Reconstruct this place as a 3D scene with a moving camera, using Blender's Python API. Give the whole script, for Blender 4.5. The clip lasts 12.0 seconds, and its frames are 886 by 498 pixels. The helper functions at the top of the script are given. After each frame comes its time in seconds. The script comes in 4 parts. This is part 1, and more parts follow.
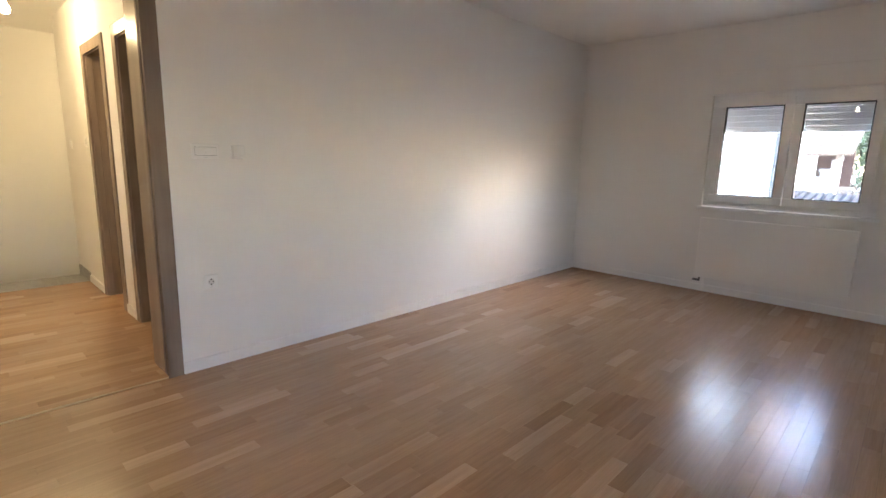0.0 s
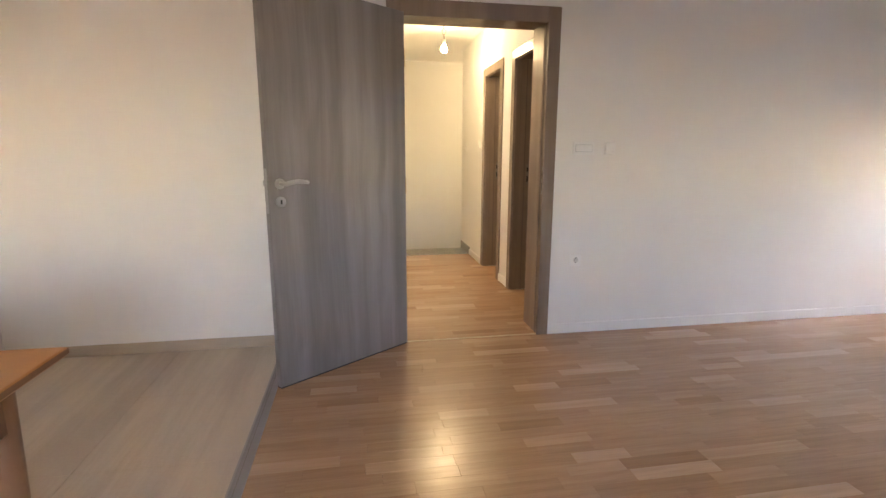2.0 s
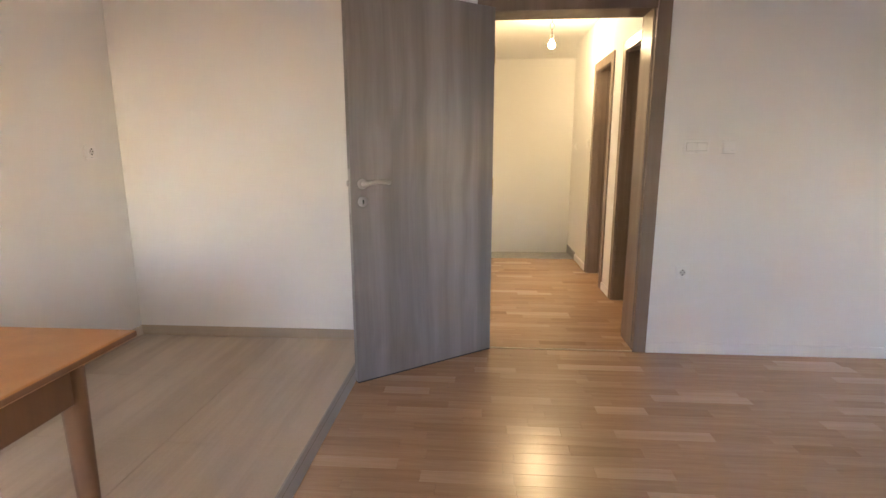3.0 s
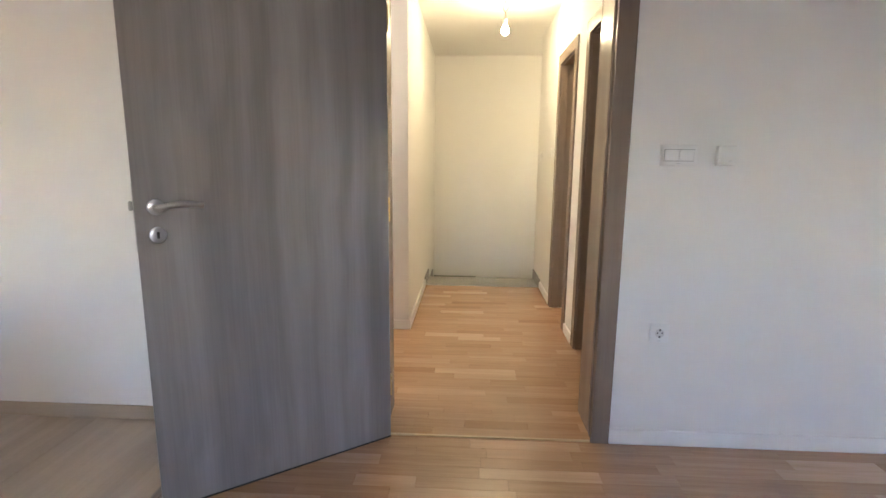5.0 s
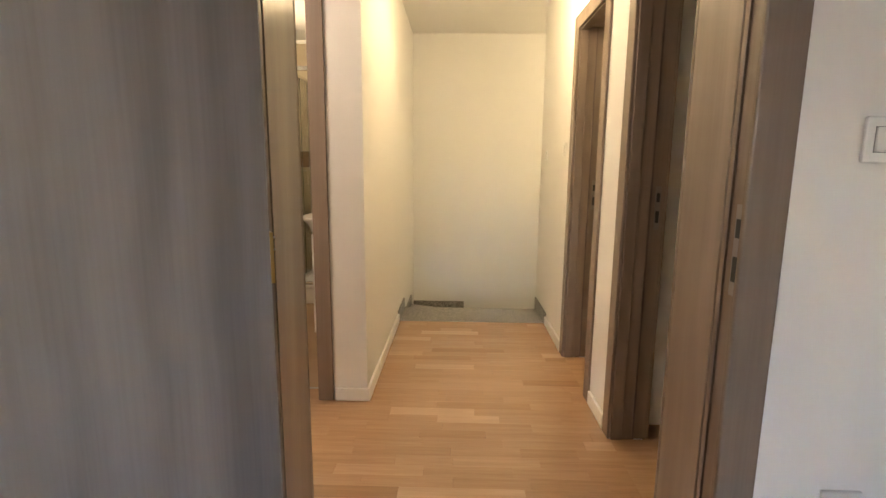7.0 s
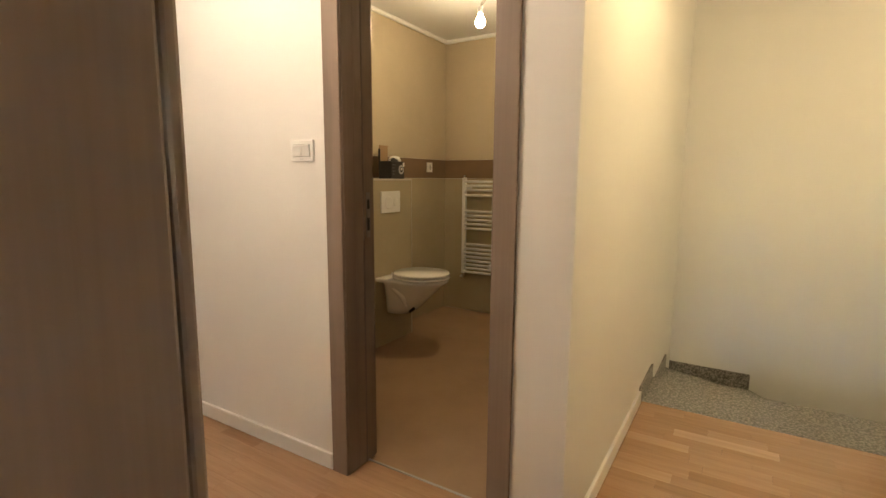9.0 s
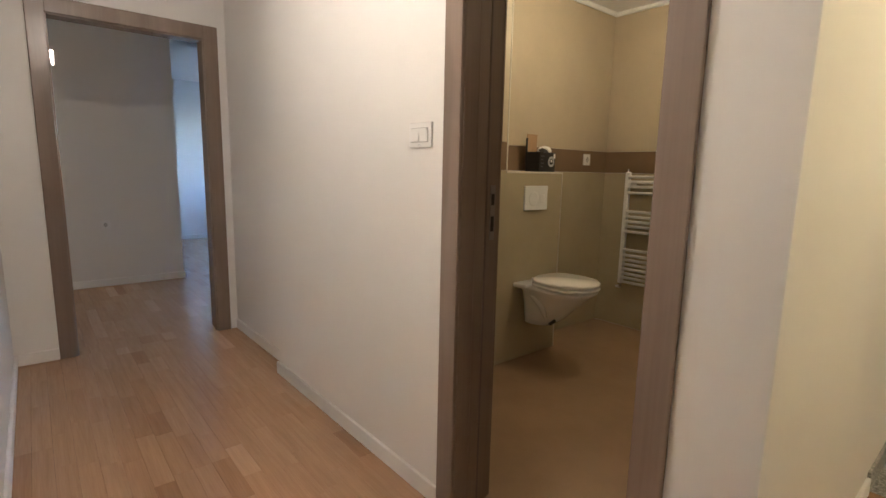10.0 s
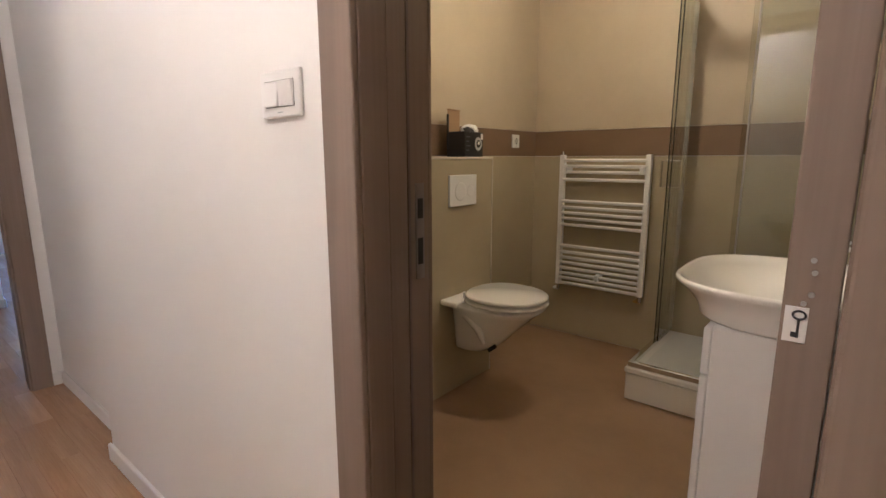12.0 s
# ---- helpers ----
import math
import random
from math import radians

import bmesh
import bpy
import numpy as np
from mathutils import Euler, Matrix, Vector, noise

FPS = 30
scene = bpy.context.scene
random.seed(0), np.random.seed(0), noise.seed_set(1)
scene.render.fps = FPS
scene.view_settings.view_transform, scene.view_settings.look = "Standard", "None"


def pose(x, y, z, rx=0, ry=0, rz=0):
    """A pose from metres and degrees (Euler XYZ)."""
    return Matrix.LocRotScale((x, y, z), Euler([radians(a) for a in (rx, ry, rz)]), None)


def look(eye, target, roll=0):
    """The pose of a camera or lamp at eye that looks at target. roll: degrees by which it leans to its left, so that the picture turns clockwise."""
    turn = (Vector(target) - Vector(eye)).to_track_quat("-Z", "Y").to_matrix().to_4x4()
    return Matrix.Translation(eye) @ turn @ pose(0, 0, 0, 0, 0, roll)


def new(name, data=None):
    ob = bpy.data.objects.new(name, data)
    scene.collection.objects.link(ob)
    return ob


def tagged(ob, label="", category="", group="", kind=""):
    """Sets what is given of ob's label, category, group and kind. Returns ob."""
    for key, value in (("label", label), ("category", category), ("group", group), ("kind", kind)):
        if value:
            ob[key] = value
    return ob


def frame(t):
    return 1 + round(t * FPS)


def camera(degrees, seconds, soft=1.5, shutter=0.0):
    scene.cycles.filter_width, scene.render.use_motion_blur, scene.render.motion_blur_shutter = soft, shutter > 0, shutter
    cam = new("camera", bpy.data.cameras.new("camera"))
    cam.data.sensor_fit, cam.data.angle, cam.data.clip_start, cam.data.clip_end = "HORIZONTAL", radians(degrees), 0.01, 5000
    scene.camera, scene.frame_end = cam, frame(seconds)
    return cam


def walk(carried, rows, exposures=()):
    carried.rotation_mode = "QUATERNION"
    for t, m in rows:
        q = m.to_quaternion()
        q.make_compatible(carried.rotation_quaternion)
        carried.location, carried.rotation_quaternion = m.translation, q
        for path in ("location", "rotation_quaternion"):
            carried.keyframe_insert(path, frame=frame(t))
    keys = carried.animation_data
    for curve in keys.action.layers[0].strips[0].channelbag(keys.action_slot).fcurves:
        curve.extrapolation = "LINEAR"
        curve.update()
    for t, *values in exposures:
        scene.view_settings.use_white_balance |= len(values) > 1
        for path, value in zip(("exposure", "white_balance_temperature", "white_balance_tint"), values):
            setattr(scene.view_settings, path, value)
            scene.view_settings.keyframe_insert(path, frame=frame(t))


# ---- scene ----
cam = camera(84.2, 12.0)
PATH = [
    (0, (-0.877, -2.891, 1.252), (0.54, -1.527, 0.889), 1.3),
    (0.5, (-0.959, -2.882, 1.21), (0.245, -1.328, 0.842), 1.1),
    (1, (-1.11, -2.951, 1.213), (-0.149, -1.237, 0.84), 1.1),
    (1.5, (-1.224, -3.024, 1.216), (-0.562, -1.176, 0.837), 0.9),
    (2, (-1.266, -3.061, 1.223), (-0.928, -1.127, 0.842), 0.2),
    (2.5, (-1.169, -3.045, 1.224), (-1.127, -1.083, 0.836), 0.1),
    (3, (-1.054, -2.988, 1.222), (-1.195, -1.03, 0.843), -0.1),
    (3.2, (-1.023, -2.934, 1.214), (-1.18, -0.975, 0.841), -0.2),
    (4.8, (-0.677, -2.174, 1.207), (-0.756, -0.206, 0.857), 0.3),
    (5, (-0.639, -2.046, 1.221), (-0.739, -0.079, 0.878), 0.5),
    (5.5, (-0.6, -1.803, 1.214), (-0.742, 0.166, 0.889), 1.1),
    (6, (-0.615, -1.459, 1.212), (-0.696, 0.514, 0.892), 0.9),
    (6.5, (-0.617, -1.222, 1.219), (-0.641, 0.752, 0.899), 0.4),
    (6.7, (-0.612, -1.112, 1.206), (-0.64, 0.861, 0.876), 0.4),
    (8.3, (-0.623, -0.236, 1.228), (-1.148, 1.671, 0.932), 0.7),
    (8.5, (-0.618, -0.143, 1.233), (-1.274, 1.724, 0.943), 0.4),
    (8.6, (-0.642, -0.092, 1.228), (-1.376, 1.745, 0.939), 0.1),
    (9, (-0.666, 0.08, 1.193), (-1.699, 1.769, 0.907), 0.4),
    (9.5, (-0.711, 0.286, 1.198), (-2.051, 1.742, 0.91), 0.6),
    (10, (-0.805, 0.431, 1.177), (-2.319, 1.7, 0.864), 1.2),
    (10.5, (-0.946, 0.58, 1.18), (-2.495, 1.803, 0.858), 1.5),
    (11, (-1.056, 0.67, 1.187), (-2.597, 1.904, 0.865), 1.4),
    (11.5, (-1.166, 0.762, 1.156), (-2.615, 2.095, 0.806), 0.7),
    (12, (-1.331, 0.92, 1.18), (-2.583, 2.436, 0.816), -0.1),
]
walk(cam, [(t, look(eye, target, roll)) for t, eye, target, roll in PATH],
     [(0.0, 5.12, 6400, 18), (1.0, 5.05, 6300, 18), (2.0, 5.28, 6400, 21), (3.2, 5.28, 6300, 22), (5.0, 5.28, 5600, 17), (5.5, 5.22, 5600, 18), (6.7, 5.2, 6050, 19), (8.5, 5.22, 6550, 17), (9.0, 5.08, 6350, 16), (9.5, 4.98, 5850, 16), (10.0, 4.98, 5500, 16), (11.0, 5.17, 5250, 19), (12.0, 5.25, 5250, 22)])

# ---- world, sun, exposure ----
world = bpy.data.worlds.new("world")
scene.world = world
world.use_nodes = True
sky = world.node_tree.nodes.new("ShaderNodeTexSky")
sky.sky_type, sky.sun_disc = "NISHITA", False
sky.dust_density = 0.8
sky.sun_elevation, sky.sun_rotation = radians(21), radians(141)
backing = world.node_tree.nodes["Background"]
backing.inputs["Strength"].default_value = 0.16
world.node_tree.links.new(sky.outputs[0], backing.inputs["Color"])
sun = new("sun", bpy.data.lights.new("sun", "SUN"))
sun.data.energy, sun.data.angle, sun.data.color = 0.21, radians(34), (1.0, 0.99, 0.98)
sun.matrix_world = look((14.5, -18, 9.0), (0, 0, 0))

LIVING_BULB, HALL_BULB, WING_BULB, BATH_BULB, WC_BULB, UNSEEN_STAIR_BULB = 5.8, 21.0, 21.0, 15.0, 10.0, 10.5

# ---- helpers for meshes and materials ----


def boxes(*items, bevel=0.0, segments=1):
    bm = bmesh.new()
    for x0, x1, y0, y1, z0, z1 in items:
        m = Matrix.LocRotScale(((x0 + x1) / 2, (y0 + y1) / 2, (z0 + z1) / 2), None, (abs(x1 - x0), abs(y1 - y0), abs(z1 - z0)))
        bmesh.ops.create_cube(bm, size=1, matrix=m)
    if bevel:
        bmesh.ops.bevel(bm, geom=bm.edges[:], offset=bevel, segments=segments, affect="EDGES", profile=0.5)
    return bm


def tube(points, radius, sides=10, bm=None, flat=1.0):
    """A round bar swept along points; flat squeezes it."""
    bm = bm or bmesh.new()
    pts = [Vector(p) for p in points]
    rings = []
    up = Vector((0, 0, 1))
    for i, p in enumerate(pts):
        d = (pts[min(i + 1, len(pts) - 1)] - pts[max(i - 1, 0)]).normalized()
        ref = up if abs(d.z) < 0.9 else Vector((1, 0, 0))
        a = d.cross(ref).normalized()
        b = a.cross(d).normalized()
        r = radius[i] if isinstance(radius, (list, tuple)) else radius
        rings.append([bm.verts.new(p + a * r * math.cos(k * math.tau / sides) * flat + b * r * math.sin(k * math.tau / sides)) for k in range(sides)])
    for s, t in zip(rings, rings[1:]):
        for k in range(sides):
            bm.faces.new((s[k], s[(k + 1) % sides], t[(k + 1) % sides], t[k]))
    bm.faces.new(rings[0][::-1])
    bm.faces.new(rings[-1])
    bmesh.ops.recalc_face_normals(bm, faces=bm.faces[:])
    return bm


def oval(cx, cy, z, rx, ry, n=32, power=2.0):
    out = []
    for k in range(n):
        c, s = math.cos(k * math.tau / n), math.sin(k * math.tau / n)
        out.append((cx + rx * math.copysign(abs(c) ** (2 / power), c), cy + ry * math.copysign(abs(s) ** (2 / power), s), z))
    return out


def loft(rings, bm=None, cap_start=True, cap_end=True):
    bm = bm or bmesh.new()
    vs = [[bm.verts.new(p) for p in r] for r in rings]
    n = len(vs[0])
    for a, b in zip(vs, vs[1:]):
        for k in range(n):
            bm.faces.new((a[k], a[(k + 1) % n], b[(k + 1) % n], b[k]))
    if cap_start:
        bm.faces.new(vs[0][::-1])
    if cap_end:
        bm.faces.new(vs[-1])
    bmesh.ops.recalc_face_normals(bm, faces=bm.faces[:])
    return bm


def disc(axis, centre, radius, depth, sides=28):
    """A round plate whose axis is x, y or z; it grows by depth from the centre."""
    c = Vector(centre)
    d = Vector([depth if axis == a else 0 for a in "xyz"])
    e = 0.85
    return tube([c, c + d * 0.7, c + d], [radius, radius, radius * e], sides)


def part(name, bm, material, parent=None, label="", smooth=None):
    me = bpy.data.meshes.new(name)
    bm.to_mesh(me)
    bm.free()
    me.materials.append(material)
    if smooth:
        me.shade_auto_smooth(angle=radians(smooth)) if hasattr(me, "shade_auto_smooth") else None
        for p in me.polygons:
            p.use_smooth = True
    ob = new(name, me)
    if parent:
        ob.parent = parent
    if label:
        tagged(ob, label)
    return ob


def thing(name, label, category, m=None, group=""):
    ob = new(name)
    ob.empty_display_size = 0.1
    ob.matrix_world = m if m is not None else Matrix()
    return tagged(ob, label, category, group)


def structure(name, bm, material, label, category="", parent=None):
    return tagged(part(name, bm, material, parent), label, category or name.split("_")[0], kind="structure")


class Nodes:
    def __init__(self, name):
        self.mat = bpy.data.materials.new(name)
        self.mat.use_nodes = True
        self.tree = self.mat.node_tree
        self.bsdf = self.tree.nodes["Principled BSDF"]

    def add(self, kind, **values):
        n = self.tree.nodes.new(kind)
        for k, v in values.items():
            n.inputs[k].default_value = v
        return n

    def link(self, a, b):
        self.tree.links.new(a, b)

    def coords(self, scale=(1, 1, 1), kind="Object"):
        c = self.add("ShaderNodeTexCoord")
        m = self.add("ShaderNodeMapping", Scale=scale)
        self.link(c.outputs[kind], m.inputs["Vector"])
        return m.outputs[0]

    def noise(self, vector, scale, detail=4.0, rough=0.5):
        n = self.add("ShaderNodeTexNoise", Scale=scale, Detail=detail, Roughness=rough)
        self.link(vector, n.inputs["Vector"])
        return n.outputs["Fac"]

    def ramp(self, fac, stops):
        r = self.tree.nodes.new("ShaderNodeValToRGB")
        el = r.color_ramp.elements
        while len(el) < len(stops):
            el.new(0.5)
        for e, (p, c) in zip(el, stops):
            e.position, e.color = p, (*c, 1)
        self.link(fac, r.inputs[0])
        return r.outputs[0]

    def mix(self, fac, a, b, mode="MIX"):
        m = self.tree.nodes.new("ShaderNodeMix")
        m.data_type, m.blend_type = "RGBA", mode
        for v, i in ((fac, 0), (a, 6), (b, 7)):
            if hasattr(v, "is_linked"):
                self.link(v, m.inputs[i])
            else:
                m.inputs[i].default_value = v if i == 0 else (*v, 1)
        return m.outputs[2]

    def bump(self, height, strength, distance=0.002):
        b = self.add("ShaderNodeBump", Strength=strength, Distance=distance)
        self.link(height, b.inputs["Height"])
        self.link(b.outputs[0], self.bsdf.inputs["Normal"])

    def set(self, colour=None, **values):
        if colour is not None:
            if hasattr(colour, "is_linked"):
                self.link(colour, self.bsdf.inputs["Base Color"])
            else:
                self.bsdf.inputs["Base Color"].default_value = (*colour, 1)
        for k, v in values.items():
            key = k.replace("_", " ")
            if hasattr(v, "is_linked"):
                self.link(v, self.bsdf.inputs[key])
            else:
                self.bsdf.inputs[key].default_value = v
        return self


def shade(c, k):
    return tuple(min(1.0, v * k) for v in c)


def plain(name, colour, rough=0.5, metal=0.0, vary=0.06, fine=60.0, coarse=3.0, relief=0.1, coat=0.0):
    """Paint, plastic, ceramic or metal: colour and gloss vary at two scales."""
    n = Nodes(name)
    v = n.coords()
    big, small = n.noise(v, coarse, 3), n.noise(v, fine, 4)
    col = n.mix(big, shade(colour, 1 - vary), shade(colour, 1 + vary))
    col = n.mix(small, col, n.mix(0.5, col, shade(colour, 1 - vary)))
    r = n.add("ShaderNodeMapRange")
    r.inputs["To Min"].default_value, r.inputs["To Max"].default_value = max(0.02, rough * 0.85), min(1, rough * 1.15)
    n.link(big, r.inputs["Value"])
    n.set(col, Roughness=r.outputs[0], Metallic=metal, Coat_Weight=coat, Coat_Roughness=0.1)
    if relief:
        n.bump(small, relief, 0.001)
    return n.mat


def wall_paint(name, colour):
    """Rolled emulsion: faint roller stipple and very soft unevenness."""
    n = Nodes(name)
    v = n.coords()
    big, mid, fine = n.noise(v, 0.8, 3), n.noise(v, 7.0, 4), n.noise(v, 260.0, 3, 0.6)
    col = n.mix(big, shade(colour, 0.965), shade(colour, 1.02))
    col = n.mix(mid, col, n.mix(0.5, col, shade(colour, 0.95)))
    n.set(col, Roughness=0.75, Specular_IOR_Level=0.3)
    n.bump(fine, 0.12, 0.001)
    return n.mat


def laminate(name, dark, light, rough=0.42):
    """Vertical wood-print laminate: broad soft streaks with a fine grain over them."""
    n = Nodes(name)
    n_mid = tuple((p + q) / 2 for p, q in zip(dark, light))
    info = n.add("ShaderNodeObjectInfo")
    warp = n.noise(n.coords((3, 3, 1.6)), 1.0, 2)
    flow = n.add("ShaderNodeVectorMath")
    n.link(n.coords((11, 11, 0.5)), flow.inputs[0])
    n.link(warp, flow.inputs[1])
    streak = n.noise(flow.outputs[0], 1.0, 3, 0.5)
    broad = n.noise(n.coords((4, 4, 0.25)), 1.0, 3)
    fine = n.noise(n.coords((150, 150, 3)), 1.0, 3)
    a = n.ramp(streak, ((0.34, dark), (0.52, n_mid), (0.70, shade(light, 1.08))))
    b = n.ramp(broad, ((0.35, shade(dark, 1.05)), (0.65, light)))
    col = n.mix(0.35, a, b)
    col = n.mix(0.09, col, n.ramp(fine, ((0.35, shade(dark, 0.75)), (0.6, shade(light, 1.05)))))
    col = n.mix(0.06, col, n.ramp(info.outputs["Random"], ((0, dark), (1, light))))
    n.set(col, Roughness=rough, Specular_IOR_Level=0.5)
    n.bump(fine, 0.08, 0.0005)
    return n.mat


def parquet(name, island):
    """Lacquered oak strips; each strip takes its own tone."""
    n = Nodes(name)
    rnd = (n.add("ShaderNodeNewGeometry").outputs["Random Per Island"] if island else n.add("ShaderNodeObjectInfo").outputs["Random"])
    geo = n.add("ShaderNodeNewGeometry")
    shift = n.add("ShaderNodeVectorMath")
    shift.operation = "MULTIPLY_ADD"
    shift.inputs[1].default_value = (1, 1, 1)
    comb = n.add("ShaderNodeCombineXYZ")
    k = n.add("ShaderNodeMath")
    k.operation = "MULTIPLY"
    k.inputs[1].default_value = 37.0
    n.link(rnd, k.inputs[0])
    n.link(k.outputs[0], comb.inputs[1])
    n.link(k.outputs[0], comb.inputs[0])
    n.link(geo.outputs["Position"], shift.inputs[0])
    n.link(comb.outputs[0], shift.inputs[2])
    long = n.add("ShaderNodeMapping", Scale=(2.2, 34, 1))
    n.link(shift.outputs[0], long.inputs["Vector"])
    fibre = n.add("ShaderNodeMapping", Scale=(7, 230, 1))
    n.link(shift.outputs[0], fibre.inputs["Vector"])
    grain, fine = n.noise(long.outputs[0], 1.0, 5, 0.6), n.noise(fibre.outputs[0], 1.0, 3)
    tone = n.ramp(rnd, ((0.0, (0.345, 0.197, 0.104)), (0.08, (0.415, 0.248, 0.135)), (0.5, (0.437, 0.266, 0.147)), (0.88, (0.462, 0.286, 0.161)), (1.0, (0.565, 0.375, 0.230))))
    g = n.ramp(grain, ((0.3, (0.86, 0.84, 0.81)), (0.65, (1.04, 1.04, 1.04))))
    col = n.mix(1.0, tone, g, "MULTIPLY")
    col = n.mix(0.22, col, n.mix(1.0, col, n.ramp(fine, ((0.35, (0.72, 0.68, 0.64)), (0.6, (1.1, 1.1, 1.1)))), "MULTIPLY"))
    wear = n.noise(n.coords((1, 1, 1)), 1.7, 4)
    r = n.add("ShaderNodeMapRange")
    r.inputs["To Min"].default_value, r.inputs["To Max"].default_value = 0.215, 0.285
    n.link(wear, r.inputs["Value"])
    n.set(col, Roughness=r.outputs[0], Specular_IOR_Level=1.0)
    n.bump(fine, 0.03, 0.0004)
    return n.mat


def stone_tile(name, base, vein, along="y", rough=0.4):
    """Porcelain with soft wood-like veins."""
    n = Nodes(name)
    info = n.add("ShaderNodeObjectInfo")
    s = {"y": (6.5, 0.55, 6.5), "x": (0.7, 9, 9), "z": (3, 3, 3)}[along]
    geo = n.add("ShaderNodeNewGeometry")
    m = n.add("ShaderNodeMapping", Scale=s)
    n.link(geo.outputs["Position"], m.inputs["Vector"])
    veins, fine, cloud = n.noise(m.outputs[0], 1.0, 6, 0.6), n.noise(geo.outputs["Position"], 90, 4), n.noise(geo.outputs["Position"], 2.2, 3)
    col = n.ramp(veins, ((0.36, vein), (0.62, base)))
    col = n.mix(cloud, col, n.mix(0.55, col, shade(base, 0.97)))
    col = n.mix(0.12, col, n.ramp(fine, ((0.3, vein), (0.7, base))))
    col = n.mix(0.05, col, n.ramp(info.outputs["Random"], ((0, vein), (1, base))))
    n.set(col, Roughness=rough)
    n.bump(fine, 0.05, 0.0006)
    return n.mat


def granite(name):
    n = Nodes(name)
    v = n.coords()
    a, b = n.noise(v, 85, 3, 0.6), n.noise(v, 38, 3, 0.6)
    col = n.mix(0.55, n.ramp(a, ((0.42, (0.035, 0.033, 0.030)), (0.5, (0.17, 0.16, 0.145)), (0.58, (0.50, 0.47, 0.43)))), n.ramp(b, ((0.35, (0.16, 0.15, 0.14)), (0.65, (0.33, 0.32, 0.30)))))
    n.set(col, Roughness=0.4)
    return n.mat


def glowing(name, colour, strength):
    n = Nodes(name)
    n.set((0.9, 0.9, 0.88), Roughness=0.4, Emission_Color=(*colour, 1), Emission_Strength=strength)
    return n.mat


def clear_glass(name, tint, rough=0.0):
    n = Nodes(name)
    n.set(tint, Roughness=rough, Transmission_Weight=1.0, IOR=1.45)
    return n.mat


WHITE = wall_paint("white wall paint", (0.80, 0.79, 0.77))
CEILING = wall_paint("white ceiling paint", (0.82, 0.81, 0.79))
SKIRTING = plain("white lacquered skirting", (0.80, 0.79, 0.78), 0.35, vary=0.03, relief=0.03)
DOOR = laminate("grey brown door laminate", (0.150, 0.135, 0.128), (0.290, 0.272, 0.266), 0.36)
FRAME = laminate("grey brown frame laminate", (0.200, 0.150, 0.115), (0.275, 0.213, 0.170), 0.26)
SEAL = plain("brown door seal", (0.13, 0.095, 0.078), 0.6)
UNDER_DOOR_SHADE = plain("painted under-door shadow", (0.03, 0.027, 0.025), 0.7)
STRIP_PART, STRIP_STUFF = parquet("oak strip", False), parquet("oak strip floor", True)
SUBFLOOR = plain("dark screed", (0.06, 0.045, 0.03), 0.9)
KITCHEN_TILE = stone_tile("beige kitchen tile", (0.56, 0.465, 0.36), (0.36, 0.285, 0.21), "y", 0.42)
KITCHEN_SKIRT = stone_tile("beige skirting tile", (0.46, 0.375, 0.28), (0.33, 0.26, 0.19), "x", 0.42)
GROUT = plain("grey brown grout", (0.22, 0.18, 0.14), 0.9)
EDGE_TRIM = plain("grey edge trim", (0.34, 0.31, 0.285), 0.5)
GRANITE = granite("speckled grey granite")
BATH_FLOOR = stone_tile("brown bathroom floor tile", (0.355, 0.232, 0.134), (0.275, 0.175, 0.098), "z", 0.38)
BATH_WALL = stone_tile("beige bathroom wall tile", (0.493, 0.410, 0.285), (0.443, 0.365, 0.249), "z", 0.5)
BATH_LOWER = stone_tile("olive beige bathroom wall tile", (0.44, 0.375, 0.245), (0.39, 0.33, 0.21), "z", 0.5)
BATH_BAND = stone_tile("brown border tile", (0.215, 0.140, 0.082), (0.17, 0.11, 0.062), "z", 0.3)
TRIM_WHITE = plain("pale tile trim", (0.66, 0.62, 0.52), 0.35)
PLASTIC = plain("white plastic", (0.80, 0.80, 0.79), 0.3, vary=0.02, relief=0.02)
# black parts, and the shade of holes put in as colour
DARK = plain("black part and hole shade", (0.02, 0.02, 0.02), 0.7)
STEEL = plain("brushed steel", (0.44, 0.43, 0.42), 0.3, metal=1.0, relief=0.04)
PLATE = plain("dull strike plate", (0.22, 0.19, 0.17), 0.5, metal=0.5)
CHROME = plain("chrome", (0.75, 0.75, 0.75), 0.12, metal=1.0, relief=0)
BRASS = plain("yellow passivated steel", (0.50, 0.33, 0.12), 0.35, metal=1.0)
CERAMIC = plain("white glazed ceramic", (0.82, 0.81, 0.78), 0.12, vary=0.02, relief=0, coat=0.5)
ENAMEL = plain("white radiator enamel", (0.80, 0.79, 0.77), 0.3, vary=0.02, relief=0.02)
PVC = plain("white window plastic", (0.78, 0.79, 0.80), 0.3, vary=0.02, relief=0.02)
SHUTTER = plain("grey shutter slat", (0.50, 0.52, 0.53), 0.5)
GLASS = clear_glass("window glass", (1, 1, 1))
SHOWER_GLASS = clear_glass("greenish shower glass", (0.86, 0.885, 0.86), 0.03)
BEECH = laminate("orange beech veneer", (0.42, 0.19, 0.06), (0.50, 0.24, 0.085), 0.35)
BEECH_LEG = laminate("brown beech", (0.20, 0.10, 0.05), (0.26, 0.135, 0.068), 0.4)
BLACK_CARD = plain("black printed card", (0.018, 0.018, 0.02), 0.35)
BROWN_CARD = plain("brown corrugated card", (0.36, 0.23, 0.12), 0.85)
PAPER = plain("white paper", (0.78, 0.77, 0.74), 0.8)
GREY_PRINT = plain("grey print", (0.45, 0.47, 0.48), 0.5)
CABLE = plain("twisted lamp wire", (0.25, 0.2, 0.15), 0.6)

